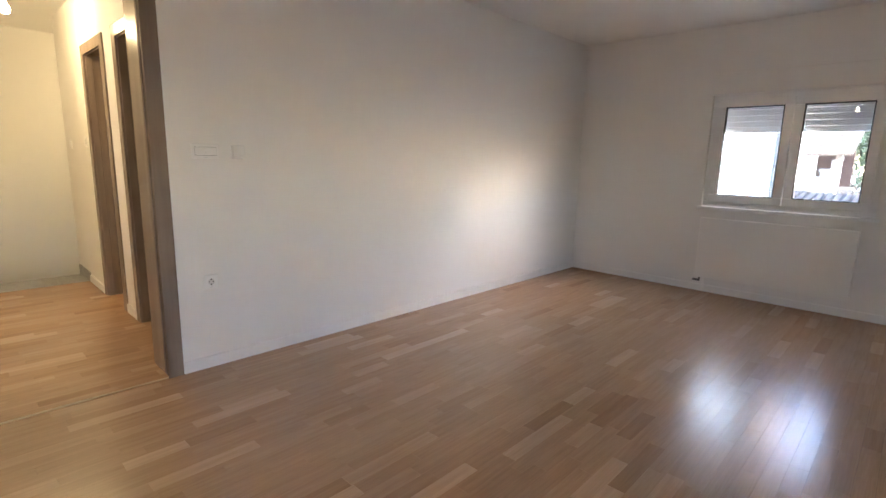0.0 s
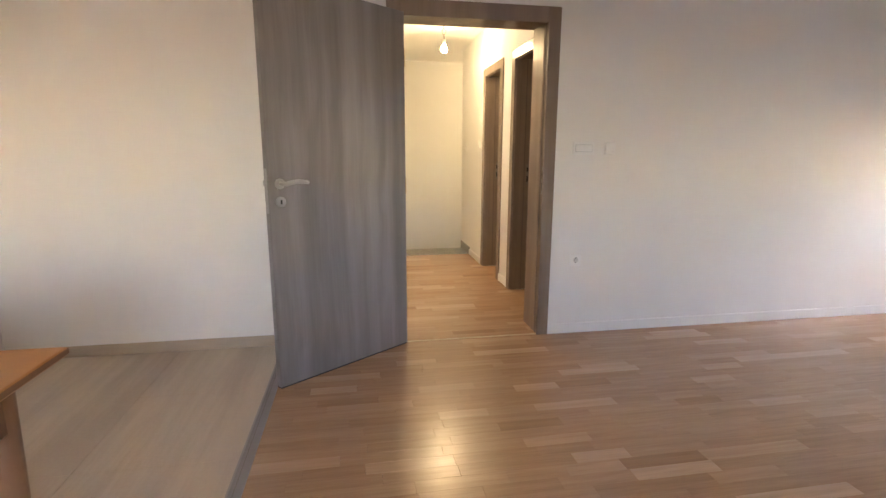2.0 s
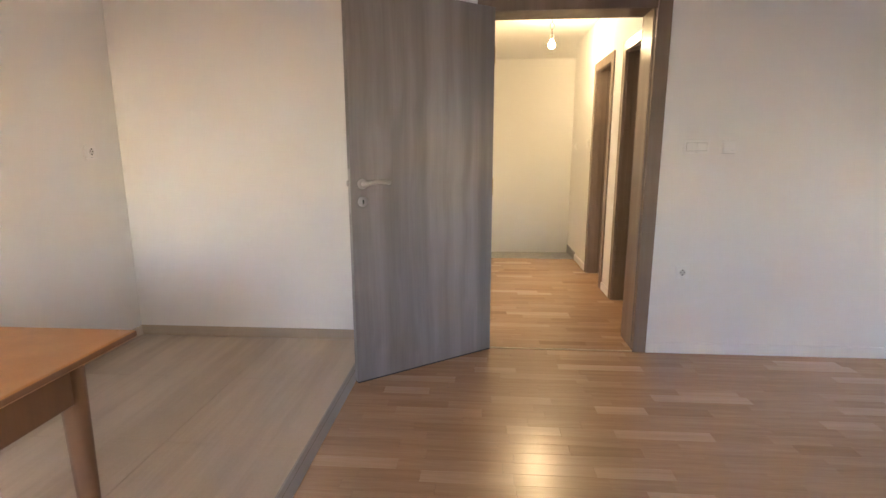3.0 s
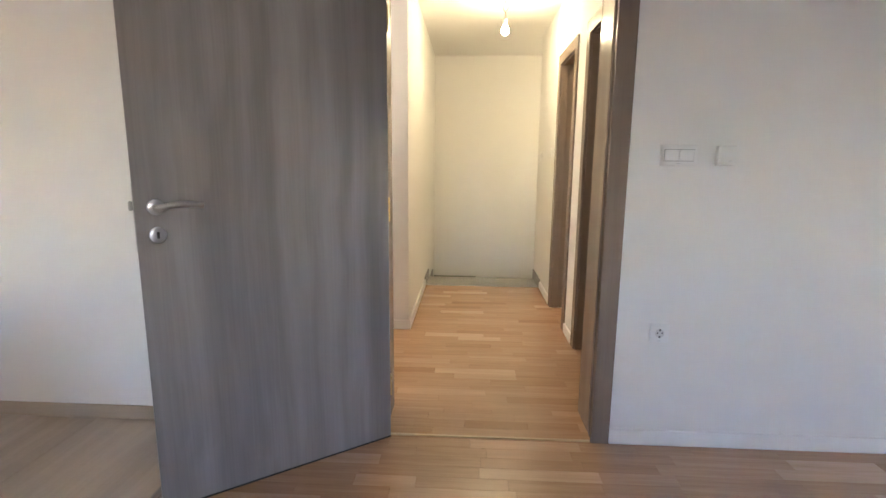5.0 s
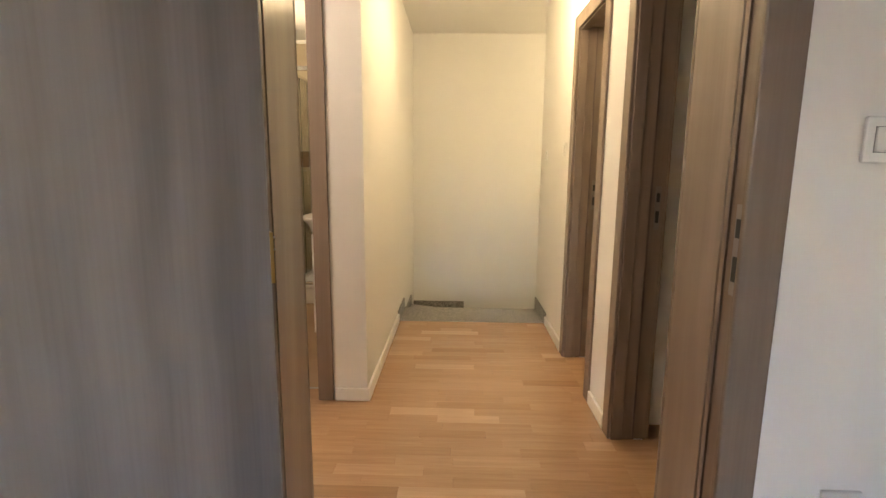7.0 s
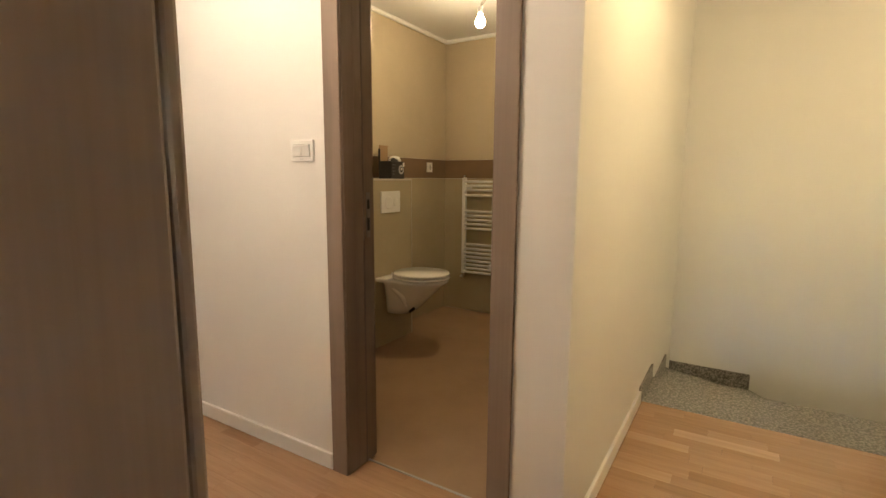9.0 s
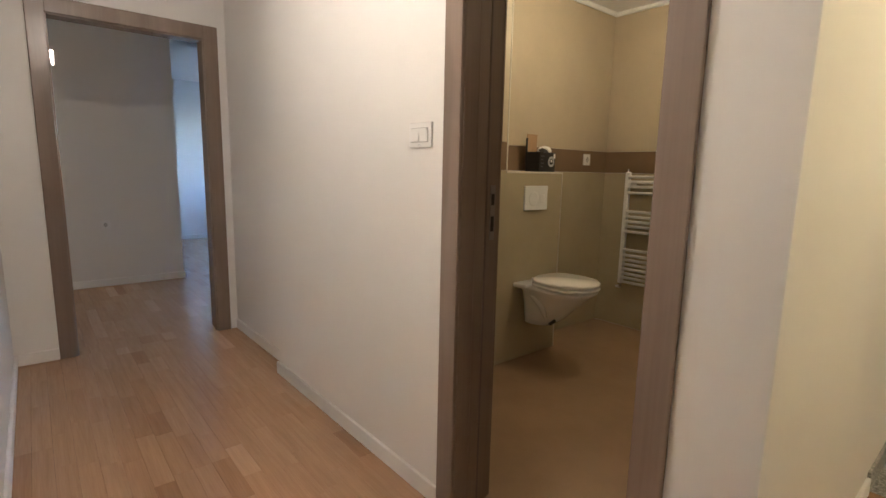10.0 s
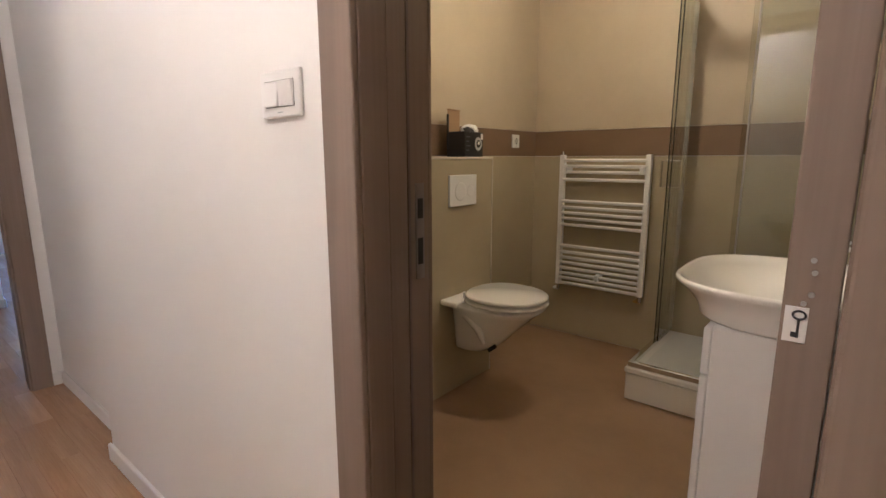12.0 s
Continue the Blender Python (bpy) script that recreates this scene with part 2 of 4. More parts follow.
# ---- large structure ----
H = 2.52
HALL_H = 2.50
BATH_H = 2.38
NW = 0.27          # thickness of the wall between living room and hall


def wall(name, items, label="white painted plaster wall", material=None):
    return structure(name, boxes(*items), material or WHITE, label, "wall")


wall("wall_north", [(-3.5, -1.033, 0, NW, -0.25, H), (-1.033, -0.038, 0, NW, 2.068, H), (-0.038, 4.6, 0, NW, -0.25, H)])
wall("wall_kitchen", [(-3.5, -3.3, -6.2, 0, -0.25, H)])
# assumed opening in the south wall, cut to let more sky light in
S0, S1 = -1.5, -0.6
wall("wall_south", [(-3.5, S0, -6.4, -6.2, -0.25, H), (S1, 4.6, -6.4, -6.2, -0.25, H), (S0, S1, -6.4, -6.2, -0.25, 0.90), (S0, S1, -6.4, -6.2, 2.2, H)])
WY0, WY1, WZ0, WZ1 = -2.66, -1.35, 0.85, 1.90
wall("wall_window", [(4.39, 4.69, -6.2, WY0, -0.25, H), (4.39, 4.69, WY1, 0, -0.25, H), (4.39, 4.69, WY0, WY1, -0.25, WZ0 - 0.03), (4.39, 4.69, WY0, WY1, WZ1, H)])
structure("ceiling_living", boxes((-3.5, 4.69, -6.4, NW, H, H + 0.25)), CEILING, "white painted living room ceiling", "ceiling")

# hall: right wall with two door openings, left pier, slanted stair wall
HX, LX = 0.09, -1.068
N0, N1 = 0.41, 1.135
F0, F1 = 1.555, 2.11
HT = 0.16
wall("wall_hall_right", [(HX, HX + HT, NW, N0 - 0.03, -0.25, HALL_H), (HX, HX + HT, N0 - 0.03, N1 + 0.03, 2.045, HALL_H), (HX, HX + HT, N1 + 0.03, F0 - 0.03, -0.25, HALL_H),
                         (HX, HX + HT, F0 - 0.03, F1 + 0.03, 2.045, HALL_H), (HX, HX + HT, F1 + 0.03, 3.28, -1.6, HALL_H)])
BY, BT = 1.452, 0.17
B0, B1 = -1.945, -1.318
wall("wall_bath_front", [(-4.47, -3.472, BY + 0.075, BY + BT, -0.25, HALL_H), (-3.472, B0 - 0.03, BY, BY + BT, -0.25, HALL_H), (B0 - 0.03, B1 + 0.03, BY, BY + BT, 2.045, HALL_H), (B1 + 0.03, LX, BY, BY + BT, -0.25, HALL_H)])
wall("wall_hall_left", [(LX - 0.12, LX, BY + BT, 4.15, -2.4, HALL_H)])
SYB = 4.15
wall("wall_stairs", [(LX - 0.12, 1.9, SYB, SYB + 0.15, -2.4, HALL_H)], "white painted wall above the granite stairs")
wall("wall_stairs_end", [(1.75, 1.9, 3.28, SYB, -2.4, HALL_H)])
wall("wall_stairs_side", [(HX + HT, 1.9, 3.0, 3.28, -2.4, HALL_H)])
# unseen wall under the landing, added to keep daylight from leaking in
wall("wall_stairs_below", [(LX - 0.12, HX + HT, 3.0, 3.145, -2.4, -0.05)])
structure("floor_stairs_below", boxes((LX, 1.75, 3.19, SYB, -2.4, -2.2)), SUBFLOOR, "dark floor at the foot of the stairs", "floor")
R2, R2T = -4.47, 0.17
D0, D1 = 0.562, 1.392
wall("wall_hall_end", [(R2 - R2T, R2, -3.0, D0 - 0.03, -0.25, HALL_H), (R2 - R2T, R2, D0 - 0.03, D1 + 0.03, 2.045, HALL_H), (R2 - R2T, R2, D1 + 0.03, 3.6, -0.25, HALL_H)])
wall("wall_hall_south", [(R2, -3.5, 0.0, NW, -0.25, HALL_H)])
structure("ceiling_hall", boxes((R2, HX + HT, NW, BY + BT, HALL_H, HALL_H + 0.2), (LX - 0.12, HX + HT, BY + BT, 4.3, HALL_H, HALL_H + 0.2), (HX + HT, 1.9, 3.0, 4.3, HALL_H, HALL_H + 0.2)), CEILING, "white painted hall ceiling", "ceiling")

# bathroom shell
BXL, BXR, BYB = -3.02, LX - 0.12, 3.95
BYF = BY + BT


def tiled(name, axis, at, a0, a1, facing, top, z0=0.0, label="beige tiled bathroom wall"):
    """A tiled wall face: lower field, brown border and upper field on one backing."""
    t = 0.012 * facing
    def bar(u0, u1, zz0, zz1, d):
        lo, hi = sorted((at, at + d))
        return (u0, u1, lo, hi, zz0, zz1) if axis == "x" else (lo, hi, u0, u1, zz0, zz1)
    root = structure(name, boxes(bar(a0, a1, z0, 1.19, t)), BATH_LOWER, label, "wall")
    part("border", boxes(bar(a0, a1, 1.192, 1.352, t)), BATH_BAND, root, "brown tile border")
    part("upper_field", boxes(bar(a0, a1, 1.354, top, t)), BATH_WALL, root, "beige upper wall tiles")
    return root


wall("wall_bath_back", [(BXL - 0.15, BXR, BYB, BYB + 0.15, -0.25, HALL_H)])
wall("wall_bath_left", [(BXL - 0.15, BXL, BYF, BYB, -0.25, HALL_H)])
tiled("tiling_bath_back", "x", BYB, BXL, BXR, -1, BATH_H)
tiled("tiling_bath_left", "y", BXL, BYF, BYB - 0.012, 1, BATH_H)
tiled("tiling_bath_right", "y", BXR, BYF, BYB - 0.012, -1, BATH_H)
structure("ceiling_bath", boxes((BXL - 0.15, BXR, BYF, BYB + 0.15, BATH_H, BATH_H + 0.1)), CEILING, "white bathroom ceiling", "ceiling")
structure("cornice_bath", boxes((BXL + 0.012, BXR - 0.012, BYB - 0.04, BYB - 0.012, BATH_H - 0.03, BATH_H), (BXL + 0.012, BXL + 0.04, BYF, BYB - 0.04, BATH_H - 0.03, BATH_H), bevel=0.008), CEILING, "white narrow ceiling cornice in the bathroom", "cornice")

# small toilet room and dark room behind the right-hand doors
WX = HX + HT
wall("wall_toilet", [(WX, 1.75, 2.85, 3.0, -0.25, HALL_H), (1.6, 1.75, 1.42, 2.85, -0.25, HALL_H), (WX, 3.2, 1.27, 1.42, -0.25, HALL_H)])
tiled("tiling_toilet_back", "x", 2.85, WX, 1.6, -1, HALL_H, label="beige tiled toilet room wall")
tiled("tiling_toilet_side", "y", 1.6, 1.42, 2.838, -1, HALL_H, label="beige tiled toilet room side wall")
wall("wall_side_room", [(3.2, 3.35, NW, 1.42, -0.25, HALL_H)])
structure("ceiling_side_rooms", boxes((WX, 3.35, NW, 3.0, HALL_H, HALL_H + 0.2)), CEILING, "white ceiling over the side rooms", "ceiling")

# far room beyond the end of the hall, with a window in its north side
wall("wall_far_partition", [(-6.62, -6.5, -3.0, 1.605, -0.25, HALL_H)])
wall("wall_far_west", [(-9.75, -9.55, -3.0, 3.6, -0.25, HALL_H)])
wall("wall_far_south", [(-9.75, R2 - R2T, -3.2, -3.0, -0.25, HALL_H)])
wall("wall_far_north", [(-9.75, -9.0, 3.6, 3.8, -0.25, HALL_H), (-9.0, -7.9, 3.6, 3.8, -0.25, 0.95), (-9.0, -7.9, 3.6, 3.8, 2.15, HALL_H), (-7.9, R2, 3.6, 3.8, -0.25, HALL_H)])
structure("ceiling_far_room", boxes((-9.75, R2, -3.2, 3.8, HALL_H, HALL_H + 0.2)), CEILING, "white ceiling of the far room", "ceiling")
structure("baseboard_far_partition", boxes((-6.5, -6.486, -3.0, 1.605, 0, 0.07), (-6.62, -6.486, 1.605, 1.619, 0, 0.07), bevel=0.003), SKIRTING, "white skirting board", "baseboard")
structure("baseboard_far_west", boxes((-9.55, -9.536, -3.0, 3.6, 0, 0.07), bevel=0.003), SKIRTING, "white skirting board", "baseboard")

# skirting boards
def skirting(name, *items):
    structure("baseboard_" + name, boxes(*items, bevel=0.003), SKIRTING, "white lacquered skirting board", "baseboard")


BH, BD = 0.07, 0.014
skirting("living_north", (0.002, 4.39, -BD, 0, 0, BH))
skirting("living_window", (4.39 - BD, 4.39, -6.2, -BD, 0, BH))
skirting("hall_right_a", (HX - BD, HX, F1 + 0.08, 2.765, 0, BH))
skirting("hall_right_b", (HX - BD, HX, N1 + 0.082, F0 - 0.082, 0, BH))
skirting("hall_left", (LX, LX + BD, BY - BD, 2.765, 0, BH))
skirting("pier", (B1 + 0.083, LX, BY - BD, BY, 0, BH))
skirting("bath_front", (-3.472 - BD, B0 - 0.078, BY - BD, BY, 0, BH))
skirting("bath_front_set_back", (R2 + BD, -3.472, BY + 0.075 - BD, BY + 0.075, 0, BH))
skirting("hall_end_a", (R2, R2 + BD, D1 + 0.083, BY + 0.075 - BD, 0, BH))
skirting("hall_end_b", (R2, R2 + BD, NW + BD, D0 - 0.083, 0, BH))
skirting("hall_south", (R2 + BD, -1.073, NW, NW + BD, 0, BH))

# ---- door frames ----


def door_frame(name, axis, v0, v1, u0, u1, leaf_high, label, top=2.012, casing=0.083, rebate=0.061, step=0.048, lap=-0.003, head_lap=-0.003, proud=0.013):
    """A lined opening through a wall: boards, stops and casings. axis: the way along the wall; the leaf closes at the high or low face."""
    def bar(a0, a1, b0, b1, z0, z1):
        return (a0, a1, b0, b1, z0, z1) if axis == "x" else (b0, b1, a0, a1, z0, z1)
    root = thing(name, label, "door frame")
    root["kind"] = "structure"
    t = 0.028
    d = v1 - v0
    def depth(p, q):
        return (v0 + p, v0 + q) if leaf_high else (v1 - q, v1 - p)
    s0, s1 = depth(0.0, d - rebate - step)
    m0, m1 = depth(d - rebate - step, d - rebate)
    g0, g1 = depth(d - rebate, d - rebate + 0.006)
    part("lining", boxes(bar(u0 - t, u0, v0, v1, 0, top + t), bevel=0.002), FRAME, root)
    part("lining", boxes(bar(u1, u1 + t, v0, v1, 0, top + t), bevel=0.002), FRAME, root)
    part("head_lining", boxes(bar(u0, u1, v0, v1, top, top + t), bevel=0.002), FRAME, root)
    part("stop", boxes(bar(u0, u0 + proud, s0, s1, 0, top), bevel=0.004, segments=2), FRAME, root)
    part("stop", boxes(bar(u1 - proud, u1, s0, s1, 0, top), bevel=0.004, segments=2), FRAME, root)
    part("rebate", boxes(bar(u0, u0 + proud * 0.54, m0, m1, 0, top), bevel=0.003, segments=2), FRAME, root)
    part("rebate", boxes(bar(u1 - proud * 0.54, u1, m0, m1, 0, top), bevel=0.003, segments=2), FRAME, root)
    part("head_stop", boxes(bar(u0 + proud, u1 - proud, s0, s1, top - proud, top), bevel=0.004), FRAME, root)
    part("seal", boxes(bar(u0, u0 + 0.004, g0, g1, 0, top)), SEAL, root)
    part("seal", boxes(bar(u1 - 0.004, u1, g0, g1, 0, top)), SEAL, root)
    for b0, b1, high in ((v0 - 0.014, v0, False), (v1, v1 + 0.014, True)):
        over, head_over = (lap, head_lap) if high == leaf_high else (min(proud, 0.005), min(proud, 0.005))
        part("casing", boxes(bar(u0 - casing, u0 + over, b0, b1, 0, top + casing), bevel=0.004, segments=2), FRAME, root)
        part("casing", boxes(bar(u1 - over, u1 + casing, b0, b1, 0, top + casing), bevel=0.004, segments=2), FRAME, root)
        part("head_casing", boxes(bar(u0 + over, u1 - over, b0, b1, top - head_over, top + casing), bevel=0.004, segments=2), FRAME, root)
    return root


frame_living = door_frame("door_frame_1", "x", 0, NW, -1.004, -0.066, False, "grey-brown wood-print door frame between living room and hall", top=2.040, casing=0.067, rebate=0.062, step=0.016, lap=0.013, head_lap=0.028, proud=0.004)
frame_bath = door_frame("door_frame_2", "x", BY, BY + BT, B0, B1, True, "grey-brown wood-print frame of the bathroom door", casing=0.075, proud=0.006)
frame_near = door_frame("door_frame_3", "y", HX, HX + HT, N0, N1, True, "grey-brown wood-print frame of a dark room's door", casing=0.075)
frame_far = door_frame("door_frame_4", "y", HX, HX + HT, F0, F1, True, "grey-brown wood-print frame of the toilet door", casing=0.075)
frame_end = door_frame("door_frame_5", "y", R2 - R2T, R2, D0, D1, False, "grey-brown wood-print frame at the end of the hall")


def strike(frame_ob, axis, u, v, z, side):
    """A steel strike plate with latch and bolt slots, let into a lining."""
    def bar(a0, a1, b0, b1, z0, z1):
        a0, a1 = sorted((u + side * a0, u + side * a1))
        return (a0, a1, v + b0, v + b1, z0, z1) if axis == "x" else (v + b0, v + b1, a0, a1, z0, z1)
    plate = part("strike_plate", boxes(bar(-0.001, 0.0025, -0.011, 0.011, z - 0.09, z + 0.09)), PLATE, frame_ob, "dull steel strike plate")
    # raised black patches stand in for the shade inside the slots
    part("latch_slot", boxes(bar(0.0025, 0.0032, -0.007, 0.007, z + 0.025, z + 0.062)), DARK, plate)
    part("bolt_slot", boxes(bar(0.0025, 0.0032, -0.007, 0.007, z - 0.062, z - 0.012)), DARK, plate)


strike(frame_living, "x", -0.066, 0.022, 1.05, -1)
strike(frame_bath, "x", B0, BY + BT - 0.028, 1.045, 1)
strike(frame_far, "y", F1, HX + HT - 0.028, 1.045, -1)
strike(frame_near, "y", N1, HX + HT - 0.028, 1.045, -1)

# ---- floors ----
def slab(name, label, *items, material=None):
    return structure(name, boxes(*items), material or SUBFLOOR, label, "floor")


floor_living = slab("floor_living", "lacquered oak strip parquet floor of the living room", (-1.70, 4.39, -6.2, 0.0, -0.25, -0.009))
floor_hall = slab("floor_hall", "lacquered oak strip parquet floor of the hall", (R2, HX, NW, BY + 0.06, -0.25, -0.009), (-1.033, -0.038, 0.0, NW, -0.25, -0.009), (LX, HX, BY + 0.06, 2.80, -0.25, -0.009))
floor_far = slab("floor_far_room", "lacquered oak strip parquet floor of the far room", (-9.55, R2, -3.0, 3.6, -0.25, -0.009))
floor_kitchen = slab("floor_kitchen", "beige streaked porcelain tile floor of the kitchen end", (-3.3, -1.735, -6.2, 0, -0.25, 0.027), material=GROUT)
floor_bath = slab("floor_bath", "brown tiled bathroom floor", (BXL, BXR, BYF, BYB, -0.25, -0.006), (B0, B1, BY + 0.13, BYF, -0.25, -0.006), material=BATH_FLOOR)
floor_toilet = slab("floor_toilet", "brown tiled toilet room floor", (WX, 1.6, 1.42, 2.85, -0.25, -0.002), (HX + 0.13, WX, F0, F1, -0.25, -0.002), material=BATH_FLOOR)
floor_side = slab("floor_side_room", "wooden floor of the dark side room", (WX, 3.2, NW, 1.27, -0.25, -0.002), (HX, WX, N0, N1, -0.25, -0.002), (HX, HX + 0.13, F0, F1, -0.25, -0.002), material=STRIP_STUFF)
structure("threshold_living", boxes((-1.004, -0.066, -0.004, 0.012, -0.01, 0.004), bevel=0.0015), plain("pale oak threshold bar", (0.50, 0.36, 0.20), 0.4), "thin pale threshold bar in the doorway", "threshold")
structure("threshold_bath", boxes((B0, B1, BY + 0.122, BY + 0.132, -0.01, 0.004), bevel=0.001), STEEL, "thin metal threshold bar at the bathroom", "threshold")
structure("kitchen_edge", loft([[(-1.755, y, -0.02), (-1.755, y, 0.0385), (-1.748, y, 0.0385), (-1.7125, y, 0.003), (-1.7125, y, -0.02)] for y in (-6.2, -0.012)]), EDGE_TRIM, "grey sloping edge of the raised kitchen tiles", "trim")

# granite landing and winder step going down
def slab_poly(points, z0, z1):
    bm = bmesh.new()
    lo = [bm.verts.new((x, y, z0)) for x, y in points]
    hi = [bm.verts.new((x, y, z1)) for x, y in points]
    n = len(points)
    bm.faces.new(lo[::-1])
    bm.faces.new(hi)
    for k in range(n):
        bm.faces.new((lo[k], lo[(k + 1) % n], hi[(k + 1) % n], hi[k]))
    bmesh.ops.recalc_face_normals(bm, faces=bm.faces[:])
    return bm


RISE = 0.16
PIVOT = (HX - 0.02, 3.42)
EDGES = [(LX, 3.19), (LX, 3.85), (-0.53, SYB), (0.02, SYB), (0.55, SYB)]
stairs = thing("staircase", "speckled grey granite winder stairs going down from the hall", "stairs")
part("landing", slab_poly([(LX, 2.80), (HX, 2.80), (HX, 3.19), (LX, 3.19)], -0.04, 0.001), GRANITE, stairs, "speckled grey granite landing slab")
part("riser", slab_poly([(LX, 3.15), (HX, 3.15), (HX, 3.17), (LX, 3.17)], -RISE, -0.04), GRANITE, stairs)
part("tread", slab_poly([(LX, 3.16), (HX, 3.16), PIVOT, EDGES[1]], -RISE - 0.04, -RISE), GRANITE, stairs)
part("tread", slab_poly([EDGES[1], PIVOT, EDGES[2], (LX, SYB)], -2 * RISE - 0.04, -2 * RISE), GRANITE, stairs)
part("tread", slab_poly([EDGES[2], PIVOT, EDGES[3]], -3 * RISE - 0.04, -3 * RISE), GRANITE, stairs)
part("tread", slab_poly([EDGES[3], PIVOT, EDGES[4]], -4 * RISE - 0.04, -4 * RISE), GRANITE, stairs)
for k in range(4):
    part("tread", slab_poly([(0.55 + 0.28 * k, 3.29), (0.83 + 0.28 * k, 3.29), (0.83 + 0.28 * k, SYB), (0.55 + 0.28 * k, SYB)], -(5 + k) * RISE - 0.04, -(5 + k) * RISE), GRANITE, stairs)
part("skirting", boxes((LX, LX + 0.012, 2.765, 3.17, -0.02, 0.09), bevel=0.002), GRANITE, stairs)
part("skirting", boxes((LX, LX + 0.012, 3.17, 3.82, -RISE, -0.055), bevel=0.002), GRANITE, stairs)
part("skirting", boxes((HX - 0.012, HX, 2.765, 3.26, -0.02, 0.09), bevel=0.002), GRANITE, stairs)
part("skirting", boxes((LX + 0.001, -0.53, SYB - 0.012, SYB, -2 * RISE, -0.205), bevel=0.002), GRANITE, stairs, "dark granite wall skirting")
part("skirting", boxes((-0.53, 0.02, SYB - 0.012, SYB, -3 * RISE, -0.365), bevel=0.002), GRANITE, stairs)

# ---- door leaves ----


def lever(parent, x, z, y, out, towards):
    """A curved steel lever on a round rose; out: the way from the face, towards: the way that the lever points."""
    h = part("lever_handle", tube([(x, y, z), (x, y + out * 0.035, z), (x + towards * 0.008, y + out * 0.045, z), (x + towards * 0.035, y + out * 0.047, z + 0.006), (x + towards * 0.07, y + out * 0.047, z + 0.011),
                                   (x + towards * 0.10, y + out * 0.046, z + 0.009), (x + towards * 0.135, y + out * 0.044, z + 0.003)], [0.010, 0.010, 0.011, 0.0105, 0.0105, 0.010, 0.009], 12), STEEL, parent, "curved brushed steel lever handle", 40)
    part("rose", disc("y", (x, y, z), 0.026, out * 0.009), STEEL, h, smooth=35)
    k = part("key_rose", disc("y", (x, y, z - 0.09), 0.026, out * 0.009), STEEL, parent, "round steel key rose", 35)
    # black patch in place of the keyhole's shade
    part("keyhole", boxes(sorted_box(x - 0.004, x + 0.004, y + out * 0.009, y + out * 0.0105, z - 0.101, z - 0.079)), DARK, k)
    return h


def sorted_box(x0, x1, y0, y1, z0, z1):
    return (*sorted((x0, x1)), *sorted((y0, y1)), *sorted((z0, z1)))


def leaf(name, width, m, label, handles=(1, -1), knuckles=(0.25, 1.03, 1.78), thick=0.04, material=None):
    """A flush door leaf; hinge line at the origin, leaf along +x, body from y = 0 to -0.04."""
    root = thing(name, label, "door", m)
    part("panel", boxes((0.002, width, -thick, 0, 0.010, 2.03), bevel=0.0025, segments=2), material or DOOR, root)
    # dark strip put in as the shadow between leaf and floor
    part("bottom_seal", boxes((0.004, width - 0.002, -thick - 0.001, 0.001, 0.004, 0.0105)), UNDER_DOOR_SHADE, root, "dark strip painted as the shadow gap under the door")
    for s in handles:
        lever(root, width - 0.06, 1.075, 0.0 if s > 0 else -0.04, s, -1)
    lock = part("lock_plate", boxes((width, width + 0.002, -0.03, -0.01, 0.93, 1.15)), STEEL, root, "steel lock face plate")
    part("latch", boxes((width + 0.002, width + 0.014, -0.027, -0.014, 1.065, 1.095), bevel=0.003), STEEL, lock)
    for z in knuckles:
        hinge = part("hinge", boxes((-0.006, 0.002, -0.034, -0.006, z - 0.05, z + 0.05)), BRASS, root, "yellowish steel hinge")
        for dz in (-0.038, -0.014, 0.014, 0.038):
            part("screw", tube([(-0.006, -0.02 + (0.006 if dz > 0 else -0.006), z + dz), (-0.010, -0.02 + (0.006 if dz > 0 else -0.006), z + dz)], 0.0045, 8), CHROME, hinge)
    return root


leaf("door_1", 0.90, pose(-0.968, -0.02, 0, 0, 0, -143.4), "open grey-brown wood-print door with curved steel lever handle")
# browner frame laminate puts the pinkish light on this leaf into its colour
bath_leaf = leaf("door_2", 0.53, pose(-1.380, BYF + 0.016, 0, 0, 0, 90), "open bathroom door of grey-brown wood print", handles=(), knuckles=(0.25, 1.78), thick=0.056, material=FRAME)
for y, z in ((-0.026, 1.060), (-0.0285, 1.045), (-0.028, 1.018), (-0.0215, 1.006)):
    part("screw", tube([(0.002, y, z), (-0.002, y, z)], 0.0032, 10), STEEL, bath_leaf, "shiny screw head")
sticker = part("sticker", boxes((0.0008, 0.002, -0.028, -0.004, 0.956, 1.001)), PAPER, bath_leaf, "white sticker with a black key symbol")
bow = bmesh.new()
ring_pts = [(0.0004, -0.019 + 0.0065 * math.cos(k * math.tau / 20), 0.991 + 0.0052 * math.sin(k * math.tau / 20)) for k in range(21)]
part("key_bow", tube(ring_pts, 0.0014, 6, bow), BLACK_CARD, sticker)
part("key_shaft", boxes((0.0, 0.0008, -0.0204, -0.0176, 0.962, 0.987), (0.0, 0.0008, -0.0176, -0.0125, 0.9625, 0.969)), BLACK_CARD, sticker)
leaf("door_3", 0.84, pose(R2 - R2T - 0.004, D0 - 0.012, 0, 0, 0, 212), "open grey-brown wood-print door in the far room", handles=(), knuckles=(0.25, 1.80))
for z in (0.25, 1.03, 1.80):
    part("hinge_pocket", boxes((-1.004, -1.000, 0.006, 0.042, z - 0.06, z + 0.06)), BRASS, frame_living, "yellowish steel hinge pocket")
part("hinge_pocket", boxes((R2 - R2T + 0.010, R2 - R2T + 0.045, D0, D0 + 0.034, 1.745, 1.83)), CHROME, frame_end, "bright steel hinge plate")

